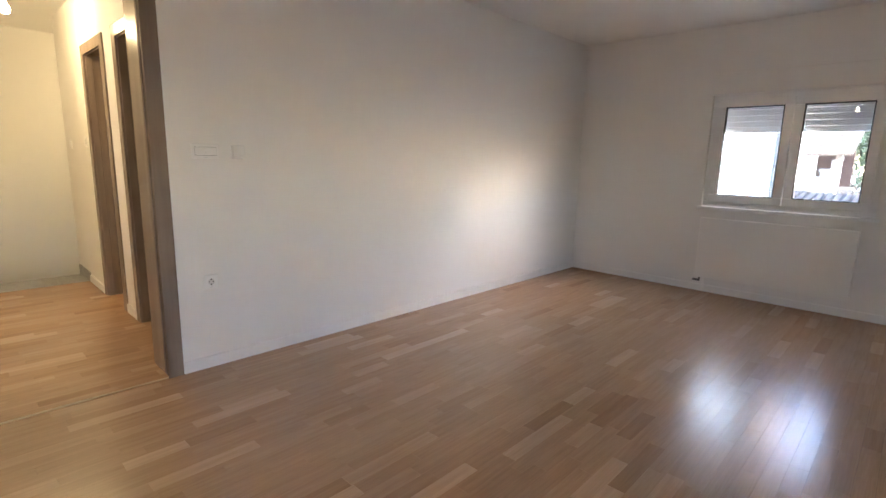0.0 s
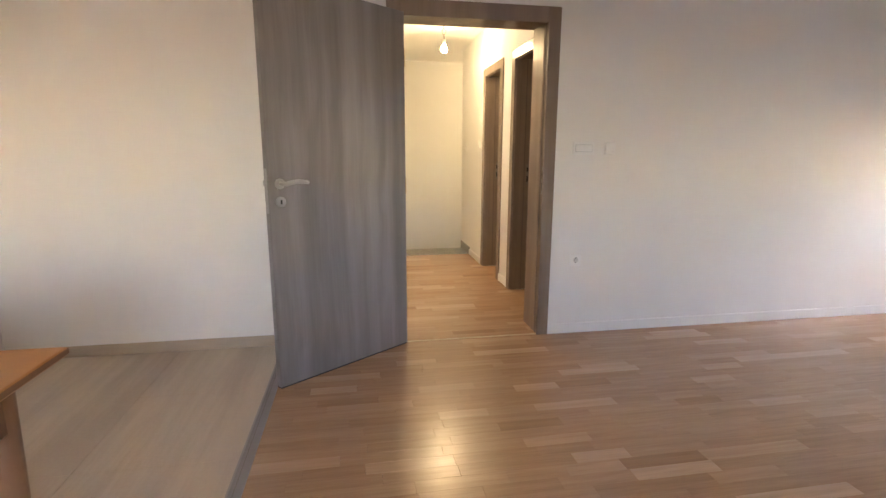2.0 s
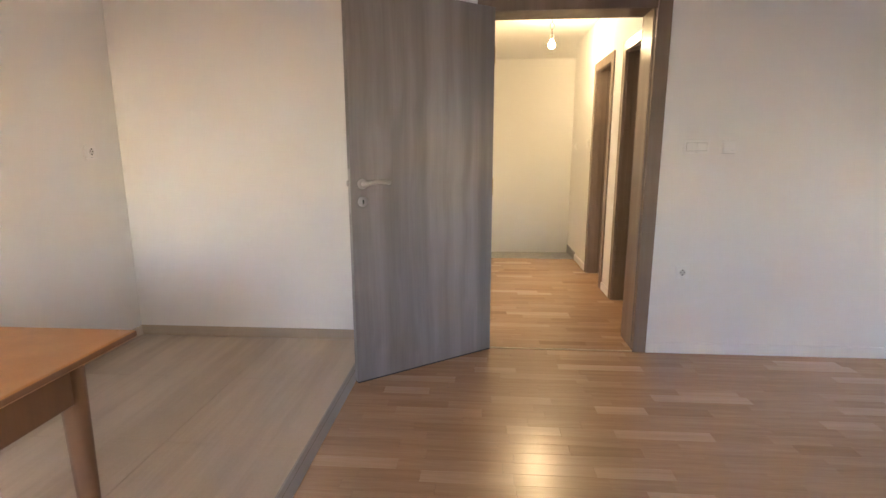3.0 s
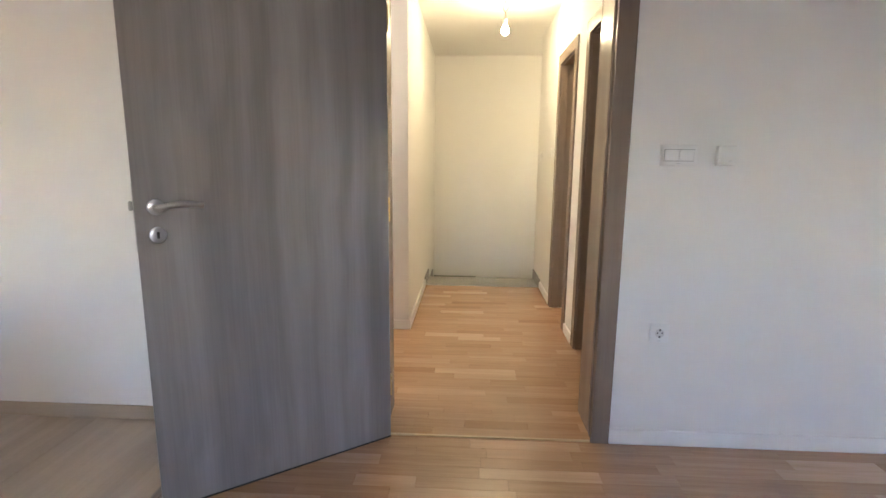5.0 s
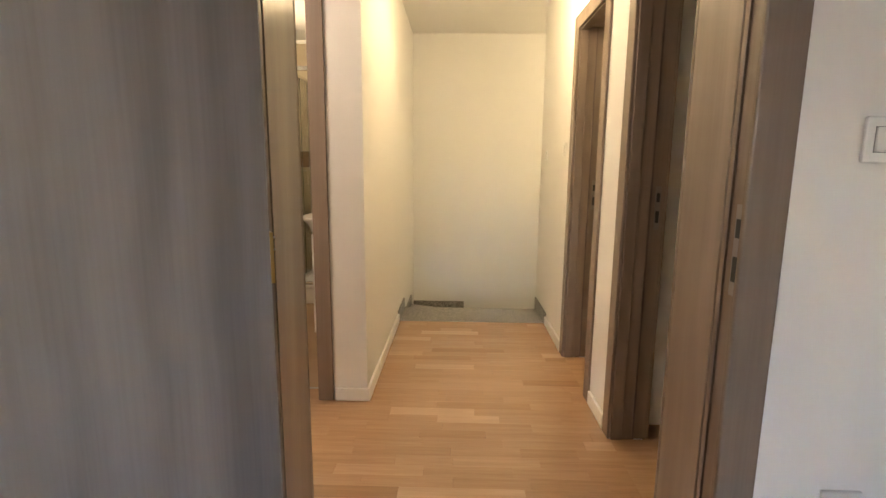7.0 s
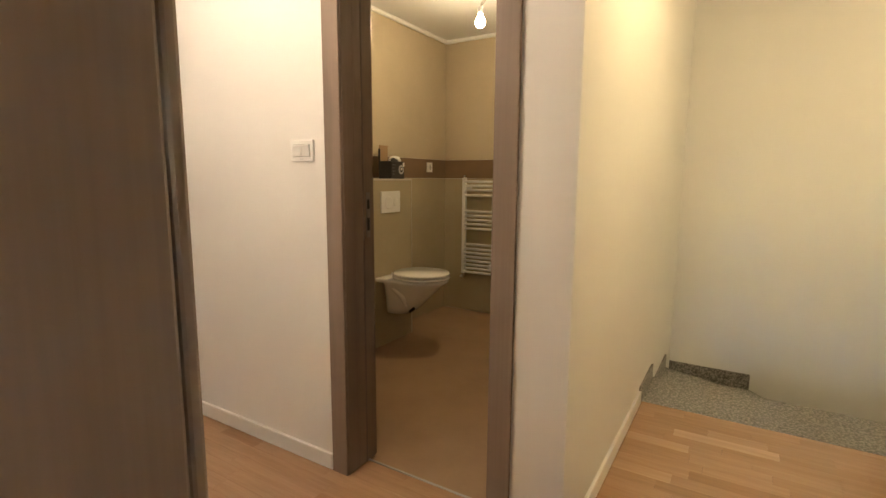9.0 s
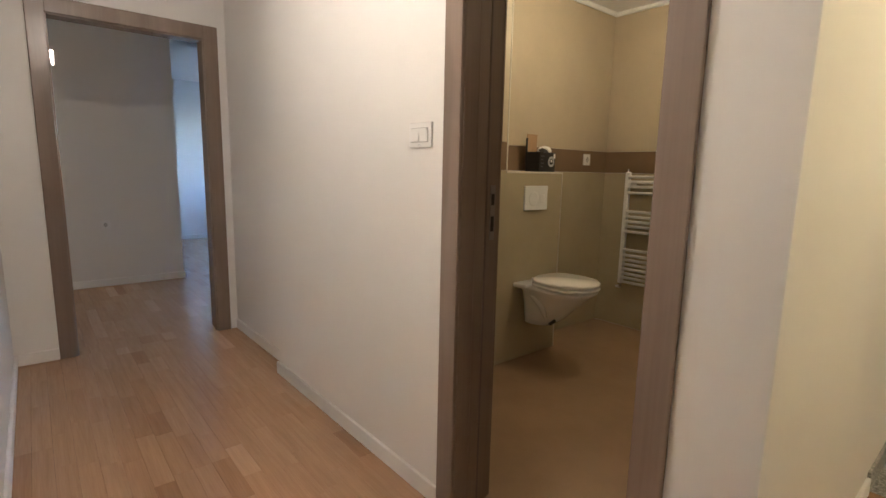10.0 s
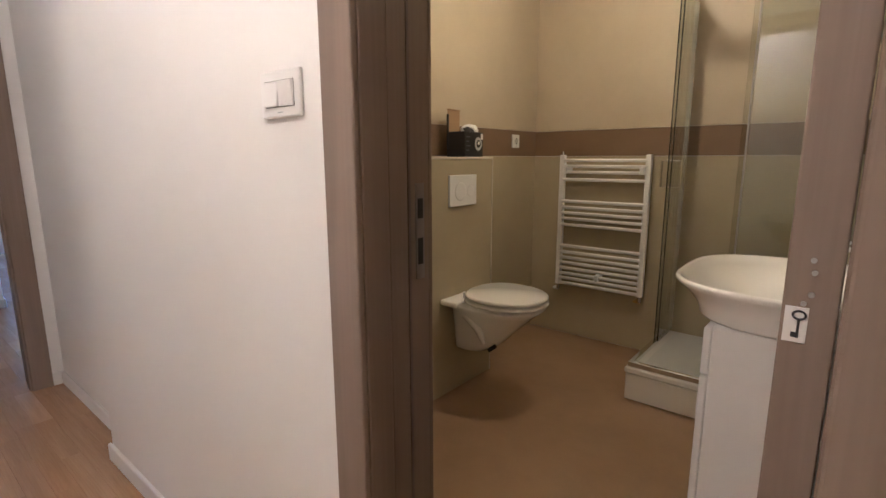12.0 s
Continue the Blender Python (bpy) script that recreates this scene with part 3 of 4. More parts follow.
# ---- switches and sockets ----


def frame_for(axis, at, along, z, facing):
    """A pose whose local x runs along a wall, z up and y out of the wall."""
    turn = {("y", -1): 180, ("y", 1): 0, ("x", 1): -90, ("x", -1): 90}[(axis, facing)]
    return pose(*((along, at, z) if axis == "y" else (at, along, z)), 0, 0, turn)


def socket(m, label="white single wall socket"):
    root = thing("wall_socket", label, "socket", m, "wall sockets")
    plate = part("plate", boxes((-0.041, 0.041, 0, 0.009, -0.041, 0.041), bevel=0.003, segments=2), PLASTIC, root)
    cup = part("cup", tube([(0, 0.009, 0), (0, 0.0105, 0)], 0.021, 24), PLASTIC, root)
    # greyer disc carries the shade of the well in its colour
    part("well", tube([(0, 0.0105, 0), (0, 0.0112, 0)], 0.0185, 24), plain("socket well with painted shade", (0.62, 0.62, 0.61), 0.5), cup)
    for x in (-0.0095, 0.0095):
        # black dots painted as the shade of the pin holes
        part("pin_hole", tube([(x, 0.0112, 0.002), (x, 0.012, 0.002)], 0.003, 10), DARK, cup)
    for z in (-0.015, 0.015):
        part("earth_clip", boxes((-0.003, 0.003, 0.0112, 0.013, z - 0.004, z + 0.004)), DARK, cup)
    part("mark", boxes((-0.007, 0.007, 0.009, 0.0094, -0.034, -0.032)), GREY_PRINT, plate)
    return root


def switch(m, wide=0.082, keys=2, label="white light switch with two rockers"):
    root = thing("light_switch", label, "switch", m, "light switches")
    part("plate", boxes((-wide / 2, wide / 2, 0, 0.009, -0.041, 0.041), bevel=0.003, segments=2), PLASTIC, root)
    w = (wide - 0.034) / keys
    for k in range(keys):
        x0 = -wide / 2 + 0.017 + k * w
        tilt = 0.003 if k % 2 == 0 else -0.003
        bm = boxes((x0 + 0.0006, x0 + w - 0.0006, 0.008, 0.013, -0.022, 0.022), bevel=0.0012)
        for v in bm.verts:
            if v.co.y > 0.012:
                v.co.y += tilt * (1 if v.co.z > 0 else -1) * 0.7
        part("rocker", bm, PLASTIC, root)
    # grey sheet gives the shade in the gap round the rockers
    part("gap", boxes((-wide / 2 + 0.016, wide / 2 - 0.016, 0.009, 0.0096, -0.0235, 0.0235)), plain("switch gap with painted shade", (0.25, 0.25, 0.25), 0.6), root)
    part("mark", boxes((-0.008, 0.008, 0.009, 0.0096, -0.0335, -0.0315)), GREY_PRINT, root)
    return root


socket(frame_for("y", 0, 0.182, 0.518, -1), "white earthed wall socket low on the living room wall")
switch(frame_for("y", 0, 0.197, 1.262, -1), 0.148, 2, "wide white double light switch beside the door")
thermo = thing("thermostat", "small white square wall thermostat", "thermostat", frame_for("y", 0, 0.378, 1.262, -1))
part("housing", boxes((-0.036, 0.036, 0, 0.022, -0.038, 0.038), bevel=0.005, segments=3), PLASTIC, thermo)
part("dial", boxes((-0.026, 0.026, 0.022, 0.0235, -0.028, 0.028), bevel=0.0005), PLASTIC, thermo)
# black strip painted as the housing's shadow on the wall
part("shadow_gap", boxes((-0.034, 0.034, 0, 0.004, -0.0385, -0.036)), DARK, thermo)
part("scale_mark", boxes((-0.018, -0.006, 0.0235, 0.024, -0.022, -0.020)), GREY_PRINT, thermo)
socket(frame_for("x", -3.3, -0.25, 1.24, 1), "white wall socket on the kitchen side wall")
switch(frame_for("y", BY, -2.146, 1.295, -1), 0.124, 2, "white double light switch outside the bathroom")
switch(frame_for("x", HX, 2.37, 1.327, -1), 0.082, 1, "white light switch beside the toilet door")
switch(frame_for("x", HX, 3.02, 1.304, -1), 0.082, 1, "white light switch above the stairs")
socket(frame_for("x", -6.5, 0.95, 0.6, 1), "white wall socket in the far room")
socket(frame_for("x", BXL + 0.012, 3.67, 1.285, 1), "white wall socket on the bathroom border")

# ---- bare bulbs ----


def bulb(x, y, z, top, strength, colour, label, lean=0.0):
    root = thing("bare_bulb_lamp", label, "lamp", pose(x, y, z), "bare bulbs")
    g = loft([oval(0, 0, dz, r, r, 14) for dz, r in ((-0.034, 0.008), (-0.029, 0.020), (-0.015, 0.029), (0.0, 0.030), (0.015, 0.026), (0.03, 0.017), (0.04, 0.013))])
    part("globe", g, glowing("lit bulb", colour, strength), root, "glowing warm bulb", 60)
    # white here stands in for the bulb's glare over the holder
    part("holder", tube([(0, 0, 0.04), (0, 0, 0.05), (0, 0, 0.085), (0.0, 0, 0.092)], [0.014, 0.018, 0.018, 0.008], 14), PLASTIC, root, "lamp holder whitened to blend into the glare", 40)
    h = top - z
    for ph in (0.0, math.pi):
        pts = []
        for i in range(25):
            u = i / 24
            zz = 0.09 + (h - 0.09) * u
            r = 0.004 + 0.016 * math.sin(math.pi * u) ** 2
            pts.append((lean * math.sin(math.pi * u) + r * math.cos(ph + 7 * u), r * math.sin(ph + 7 * u), zz))
        part("wire", tube(pts, 0.0022, 6), CABLE, root)
    return root


WARM = (1.0, 0.76, 0.37)
bulb(-0.378, 1.998, 2.24, HALL_H, HALL_BULB, WARM, "lit bare bulb hanging on twisted wires in the hall")
bulb(-2.2, 0.66, 2.28, HALL_H, WING_BULB, (1.0, 0.80, 0.56), "lit bare bulb in the side arm of the hall")
bulb(-2.145, 2.92, 2.15, BATH_H, BATH_BULB, (1.0, 0.79, 0.44), "lit bare bulb hanging in the bathroom", 0.04)
bulb(-1.6, -1.9, 2.25, H, LIVING_BULB, (1.0, 0.72, 0.42), "lit bare bulb over the kitchen end")
# Unseen bulbs, added to brighten the stair wall and the far room
bulb(0.95, 3.72, 1.95, HALL_H, UNSEEN_STAIR_BULB, WARM, "unseen bare bulb added to light the turn of the stairs")
bulb(-5.5, -1.5, 2.25, HALL_H, 13.0, (1.0, 0.78, 0.50), "unseen bare bulb added to brighten the far room")
bulb(0.75, 2.0, 2.25, HALL_H, WC_BULB, WARM, "lit bare bulb in the toilet room")

# ---- window with shutter, sill and radiator ----
win = thing("window_1", "white plastic two-sash window with half-lowered roller shutter", "window")
win["kind"] = "structure"
FX0, FX1 = 4.43, 4.50


def sash_frame(name, y0, y1, z0, z1, x0, x1, w, parent, bevel=0.006):
    return part(name, boxes((x0, x1, y0, y1, z0, z0 + w), (x0, x1, y0, y1, z1 - w, z1), (x0, x1, y0, y0 + w, z0 + w, z1 - w), (x0, x1, y1 - w, y1, z0 + w, z1 - w), bevel=bevel, segments=2), PVC, parent)


sash_frame("window_frame", WY0, WY1, WZ0, WZ1, FX0, FX1, 0.05, win)
mid = (WY0 + WY1) / 2
for y0, y1 in ((WY0 + 0.045, mid), (mid, WY1 - 0.045)):
    s = sash_frame("sash", y0 + 0.002, y1 - 0.002, WZ0 + 0.045, WZ1 - 0.045, FX0 - 0.018, FX1 - 0.02, 0.072, win)
    p = part("pane", boxes((FX0 + 0.02, FX0 + 0.024, y0 + 0.07, y1 - 0.07, WZ0 + 0.112, WZ1 - 0.112)), GLASS, s, "clear window pane")
    p.visible_shadow = False
    # gasket made wide so that its black also draws the shadow line
    ya, yb, za, zb, g = y0 + 0.072, y1 - 0.072, WZ0 + 0.115, WZ1 - 0.115, 0.008
    part("gasket", boxes((FX0 - 0.019, FX0 + 0.018, ya, ya + g, za, zb), (FX0 - 0.019, FX0 + 0.018, yb - g, yb, za, zb), (FX0 - 0.019, FX0 + 0.018, ya + g, yb - g, za, za + g), (FX0 - 0.019, FX0 + 0.018, ya + g, yb - g, zb - g, zb)), DARK, s, "black gasket widened into a shadow line round the pane")
hd = part("window_handle", boxes((FX0 - 0.03, FX0 - 0.018, mid - 0.028, mid - 0.004, 1.28, 1.36), (FX0 - 0.055, FX0 - 0.03, mid - 0.022, mid - 0.010, 1.33, 1.35), (FX0 - 0.058, FX0 - 0.044, mid - 0.024, mid - 0.008, 1.24, 1.35), bevel=0.003), PVC, win, "white window handle")
part("window_hinge", boxes((FX0 - 0.032, FX0 - 0.018, WY1 - 0.058, WY1 - 0.036, 1.02, 1.12), bevel=0.004), PVC, win, "white window hinge")
for k in range(6):
    z = WZ1 - 0.03 - k * 0.053
    part("shutter_slat", boxes((FX1 + 0.03, FX1 + 0.046, WY0 + 0.02, WY1 - 0.02, z - 0.0522, z), bevel=0.0065, segments=2), SHUTTER, win)
    if k == 0:
        tagged(win.children[-1], "grey roller shutter slat")
structure("shutter_box", boxes((4.372, 4.39, WY0 - 0.03, WY1 + 0.012, WZ1 + 0.005, WZ1 + 0.19), bevel=0.004), WHITE, "white cover of the roller shutter box above the window", "shutter box")
structure("window_lintel_trim", boxes((4.36, 4.43, WY0, WY1, WZ1 - 0.004, WZ1 + 0.004)), PVC, "white trim above the window", "trim")
structure("window_sill", boxes((4.362, 4.43, WY0 - 0.03, WY1 + 0.03, WZ0 - 0.03, WZ0 - 0.002), bevel=0.005, segments=2), PVC, "white window sill board", "sill")
structure("window_sill_outside", boxes((4.50, 4.75, WY0, WY1, WZ0 - 0.03, WZ0 - 0.004)), PVC, "white outer window sill", "sill")

rad = thing("radiator", "flat white panel radiator under the window", "radiator", pose(4.39, -1.99, 0))
part("panel", boxes((-0.095, -0.075, -0.60, 0.60, 0.155, 0.745), bevel=0.006, segments=3), ENAMEL, rad, "smooth white front panel")
part("back_panel", boxes((-0.045, -0.03, -0.59, 0.59, 0.165, 0.735), bevel=0.004), ENAMEL, rad)
part("side_cover", boxes((-0.093, -0.03, -0.60, -0.594, 0.17, 0.73), bevel=0.002), ENAMEL, rad)
part("side_cover", boxes((-0.093, -0.03, 0.594, 0.60, 0.17, 0.73), bevel=0.002), ENAMEL, rad)
for k in range(15):
    part("grille_bar", boxes((-0.075, -0.045, -0.58 + k * 0.08, -0.56 + k * 0.08, 0.735, 0.741)), ENAMEL, rad)
part("valve", tube([(-0.06, 0.56, 0.16), (-0.06, 0.56, 0.12), (-0.06, 0.62, 0.12)], 0.012, 10), plain("dark valve", (0.08, 0.08, 0.08), 0.4), rad, "dark radiator valve")
part("pipe", tube([(-0.06, 0.52, 0.16), (-0.06, 0.52, 0.02)], 0.008, 8), ENAMEL, rad)
for y in (-0.4, 0.36):
    part("bracket", boxes((-0.03, 0.0, y, y + 0.04, 0.2, 0.7)), ENAMEL, rad)

# unseen window behind the walk, added to let daylight into the living room
win3 = thing("window_3", "unseen white framed window added in the south wall for daylight", "window")
win3["kind"] = "structure"
part("window_frame", boxes((S0, S1, -6.33, -6.27, 0.90, 0.96), (S0, S1, -6.33, -6.27, 2.14, 2.2), (S0, S0 + 0.06, -6.33, -6.27, 0.96, 2.14), (S1 - 0.06, S1, -6.33, -6.27, 0.96, 2.14), ((S0 + S1) / 2 - 0.04, (S0 + S1) / 2 + 0.04, -6.33, -6.27, 0.96, 2.14), bevel=0.004), PVC, win3)

# far room window
win2 = thing("window_2", "white framed window of the far room", "window")
win2["kind"] = "structure"
part("window_frame", boxes((-9.0, -7.9, 3.66, 3.72, 0.95, 1.01), (-9.0, -7.9, 3.66, 3.72, 2.09, 2.15), (-9.0, -8.94, 3.66, 3.72, 1.01, 2.09), (-7.96, -7.9, 3.66, 3.72, 1.01, 2.09), (-8.49, -8.41, 3.66, 3.72, 1.01, 2.09), bevel=0.004), PVC, win2)

# ---- table ----
table = thing("table", "orange beech-veneer table with round tapered legs", "table", pose(-1.972, -1.79, 0.037))
part("tabletop", boxes((-0.82, 0.0, -1.25, 0.0, 0.700, 0.722), bevel=0.006, segments=3), BEECH, table, "orange-brown veneered tabletop")
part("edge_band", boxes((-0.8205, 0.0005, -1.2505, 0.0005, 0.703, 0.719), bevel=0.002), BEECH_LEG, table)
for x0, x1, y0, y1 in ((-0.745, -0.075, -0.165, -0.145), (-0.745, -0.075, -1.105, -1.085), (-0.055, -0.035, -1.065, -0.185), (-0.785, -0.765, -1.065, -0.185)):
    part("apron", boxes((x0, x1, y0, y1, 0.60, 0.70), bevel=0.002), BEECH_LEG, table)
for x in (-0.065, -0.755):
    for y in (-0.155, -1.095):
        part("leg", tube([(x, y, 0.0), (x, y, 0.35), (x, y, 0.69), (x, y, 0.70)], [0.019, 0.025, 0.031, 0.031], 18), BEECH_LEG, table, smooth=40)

# ---- bathroom things ----
BOX = -2.80
structure("cistern_wall", boxes((BXL + 0.012, BOX, BYF, 2.575, 0, 1.19), (BXL + 0.012, BOX, 2.575, 3.11, 0, 1.175)), BATH_LOWER, "tiled boxed-in cistern wall", "wall")
structure("cistern_wall_border", boxes((BXL + 0.012, BOX, BYF, 2.575, 1.192, 1.352)), BATH_BAND, "brown tile border on the boxed wall", "wall")
structure("cistern_wall_upper", boxes((BXL + 0.012, BOX, BYF, 2.575, 1.354, BATH_H)), BATH_WALL, "beige upper tiles on the boxed wall", "wall")
structure("ledge", boxes((BXL + 0.012, BOX + 0.004, 2.575, 3.114, 1.175, 1.187), (BOX - 0.008, BOX + 0.003, 2.572, 2.582, 1.187, BATH_H), (BOX - 0.006, BOX + 0.003, 3.106, 3.114, 0, 1.175), bevel=0.002), TRIM_WHITE, "white-edged tiled ledge above the toilet", "ledge")

plate = thing("flush_plate", "white square double flush plate", "flush plate", pose(BOX, 2.845, 1.025))
part("plate", boxes((0, 0.012, -0.108, 0.108, -0.075, 0.075), bevel=0.004, segments=2), PLASTIC, plate)
part("button", disc("x", (0.012, -0.025, -0.005), 0.045, 0.0004, 28), PLASTIC, plate, smooth=35)
part("button", disc("x", (0.012, 0.055, -0.005), 0.028, 0.0004, 28), PLASTIC, plate, smooth=35)


def toilet(m, label):
    root = thing("wall_hung_toilet", label, "toilet", m, "toilets")
    rings = []
    for z, back, front, w in ((0.205, 0.0, 0.11, 0.070), (0.218, 0.0, 0.18, 0.088), (0.265, 0.0, 0.250, 0.102), (0.33, 0.0, 0.312, 0.118), (0.39, 0.0, 0.376, 0.140), (0.43, 0.0, 0.420, 0.160), (0.455, 0.0, 0.452, 0.174), (0.465, 0.002, 0.454, 0.174)):
        ring = []
        n = 36
        for k in range(n):
            a = k * math.tau / n
            c, s = math.cos(a), math.sin(a)
            cx = (back + front) / 2
            x = cx + (front - cx) * (math.copysign(abs(c) ** (0.95 if c > 0 else 0.35), c))
            waist = 1 - 0.22 * max(0.0, -c) * (1 if z < 0.44 else 0.2)
            ring.append((x, w * waist * math.copysign(abs(s) ** (0.8 if c > 0 else 0.45), s), z))
        rings.append(ring)
    part("bowl", loft(rings), CERAMIC, root, "white ceramic bowl", 50)
    part("shoulder", boxes((0.0, 0.10, -0.178, 0.178, 0.448, 0.477), bevel=0.010, segments=3), CERAMIC, root, smooth=40)
    def lid(z0, z1, k):
        rr = []
        for z, s in ((z0, 0.97), (z0 + 0.004, 1.0), (z1 - 0.005, 1.0), (z1, 0.96)):
            ring = []
            for j in range(40):
                a = j * math.tau / 40
                c, t = math.cos(a), math.sin(a)
                x = 0.262 + (0.207 * c if c > 0 else 0.185 * math.copysign(abs(c) ** 0.7, c)) * s * k
                ring.append((x, 0.183 * math.copysign(abs(t) ** 0.9, t) * s * k, z))
            rr.append(ring)
        return loft(rr)
    part("seat", lid(0.478, 0.493, 1.0), CERAMIC, root, "white toilet seat", 50)
    part("lid", lid(0.501, 0.521, 0.985), CERAMIC, root, "closed white toilet lid", 50)
    for y in (-0.07, 0.07):
        part("hinge", tube([(0.075, y, 0.475), (0.075, y, 0.505)], 0.012, 12), PLASTIC, root)
    for s in (-1, 1):
        part("trap_relief", tube([(0.06, s * 0.118, 0.425), (0.14, s * 0.132, 0.405), (0.195, s * 0.126, 0.355), (0.215, s * 0.110, 0.285)], [0.010, 0.020, 0.020, 0.010], 12), CERAMIC, root, smooth=60)
    part("fixing_cap", tube([(0.235, -0.098, 0.252), (0.275, -0.100, 0.285)], 0.010, 10, flat=0.6), DARK, root, "dark bolt cover")
    return root


toilet(pose(BOX, 2.850, 0.031), "white wall-hung ceramic toilet with closed lid")


def towel_radiator(m, label, width=0.535, z0=0.352, z1=1.200):
    root = thing("towel_radiator", label, "radiator", m, "towel radiators")
    for x in (0.0, width):
        part("post", boxes((x - 0.017, x + 0.017, -0.075, -0.040, z0, z1), bevel=0.007, segments=3), ENAMEL, root)
    zs = [z1 - d * (z1 - z0) / 0.905 for d in (0.037, 0.076, 0.115, 0.164, 0.312, 0.354, 0.393, 0.432, 0.474, 0.622, 0.666, 0.705, 0.742, 0.780, 0.818, 0.852, 0.888)]
    for z in zs:
        part("rung", tube([(0.01, -0.072, z), (width - 0.01, -0.072, z)], 0.0105, 10), ENAMEL, root, smooth=50)
    for x in (0.03, width - 0.03):
        part("wall_bracket", boxes((x - 0.012, x + 0.012, -0.092, -0.0, z1 - 0.115, z1 - 0.075), bevel=0.004), PLASTIC, root)
    part("wall_bracket", boxes((width / 2 - 0.012, width / 2 + 0.012, -0.092, 0.0, z0 + 0.06, z0 + 0.10), bevel=0.004), PLASTIC, root)
    part("vent_cap", tube([(0, -0.058, z1), (0, -0.058, z1 + 0.02)], 0.008, 10), CHROME, root)
    for x in (0.0, width):
        v = part("valve", tube([(x, -0.058, z0), (x, -0.058, z0 - 0.035)], 0.011, 10), CHROME, root, "chrome radiator valve")
        part("elbow", tube([(x, -0.058, z0 - 0.032), (x - 0.03, -0.058, z0 - 0.032), (x - 0.03, 0.0, z0 - 0.032)], 0.009, 8), BRASS if x else PLASTIC, v)
    return root


towel_radiator(pose(-2.772, BYB - 0.012, 0), "white ladder towel radiator on the tiled wall")

# opened product box on the ledge
pb = thing("product_box", "opened black printed cardboard box with white paper inside", "box", pose(-2.895, 2.99, 1.187, 0, 0, 4))
part("body", boxes((-0.06, 0.05, -0.075, 0.10, 0, 0.125), bevel=0.002), BLACK_CARD, pb, "black printed cardboard body")
bm = boxes((-0.058, -0.055, -0.070, 0.035, 0.120, 0.235), (-0.059, -0.050, -0.070, 0.035, 0.235, 0.239))
part("flap", bm, BROWN_CARD, pb, "raised brown cardboard flap")
part("side_flap", boxes((-0.058, -0.046, -0.079, -0.075, 0.06, 0.212)), BLACK_CARD, pb)
part("front_flap", loft([[(0.048, y, 0.122), (0.052, y, 0.122), (0.040, y, z), (0.036, y, z)] for y, z in ((-0.072, 0.140), (-0.03, 0.150), (0.02, 0.138))]), BLACK_CARD, pb)
rnd_paper = random.Random(12)
bm = bmesh.new()
bmesh.ops.create_icosphere(bm, subdivisions=3, radius=1.0, matrix=Matrix.LocRotScale((0.0, 0.045, 0.136), None, (0.046, 0.043, 0.030)))
for vert in bm.verts:
    vert.co += Vector((rnd_paper.uniform(-1, 1), rnd_paper.uniform(-1, 1), rnd_paper.uniform(-1, 1))) * 0.0035
part("paper", bm, PAPER, pb, "crumpled white paper")
part("printed_disc", disc("x", (0.05, 0.055, 0.066), 0.034, 0.001, 24), GREY_PRINT, pb, "pale printed circle")
part("printed_core", disc("x", (0.051, 0.055, 0.066), 0.020, 0.001, 20), BLACK_CARD, pb)
part("printed_mark", boxes((0.0505, 0.0525, 0.047, 0.063, 0.062, 0.078)), PAPER, pb)
part("printed_bars", boxes(*[(0.05, 0.0508, -0.06, -0.035 + 0.012 * (i % 2), 0.03 + 0.022 * i, 0.036 + 0.022 * i) for i in range(4)]), plain("dark grey print", (0.12, 0.12, 0.125), 0.5), pb)
part("label_patch", boxes((0.05, 0.0512, 0.078, 0.098, 0.088, 0.118)), PAPER, pb)

# washbasin with cabinet
cab = thing("vanity_cabinet", "white lacquered washbasin cabinet", "cabinet", pose(BXR - 0.012, 2.47, 0))
part("body", boxes((-0.355, 0.0, -0.225, 0.245, 0.08, 0.765), bevel=0.003), ENAMEL, cab)
part("door", boxes((-0.375, -0.357, -0.222, 0.008, 0.085, 0.63), bevel=0.003), ENAMEL, cab)
part("door", boxes((-0.375, -0.357, 0.012, 0.242, 0.085, 0.63), bevel=0.003), ENAMEL, cab)
part("drawer_front", boxes((-0.375, -0.357, -0.222, 0.242, 0.636, 0.76), bevel=0.003), ENAMEL, cab)
for y in (-0.02, 0.04):
    part("handle", tube([(-0.375, y, 0.50), (-0.395, y, 0.50), (-0.395, y, 0.58), (-0.375, y, 0.58)], 0.005, 8), CHROME, cab)
for x in (-0.33, -0.03):
    for y in (-0.20, 0.22):
        part("foot", tube([(x, y, 0), (x, y, 0.08)], 0.015, 10), CHROME, cab)


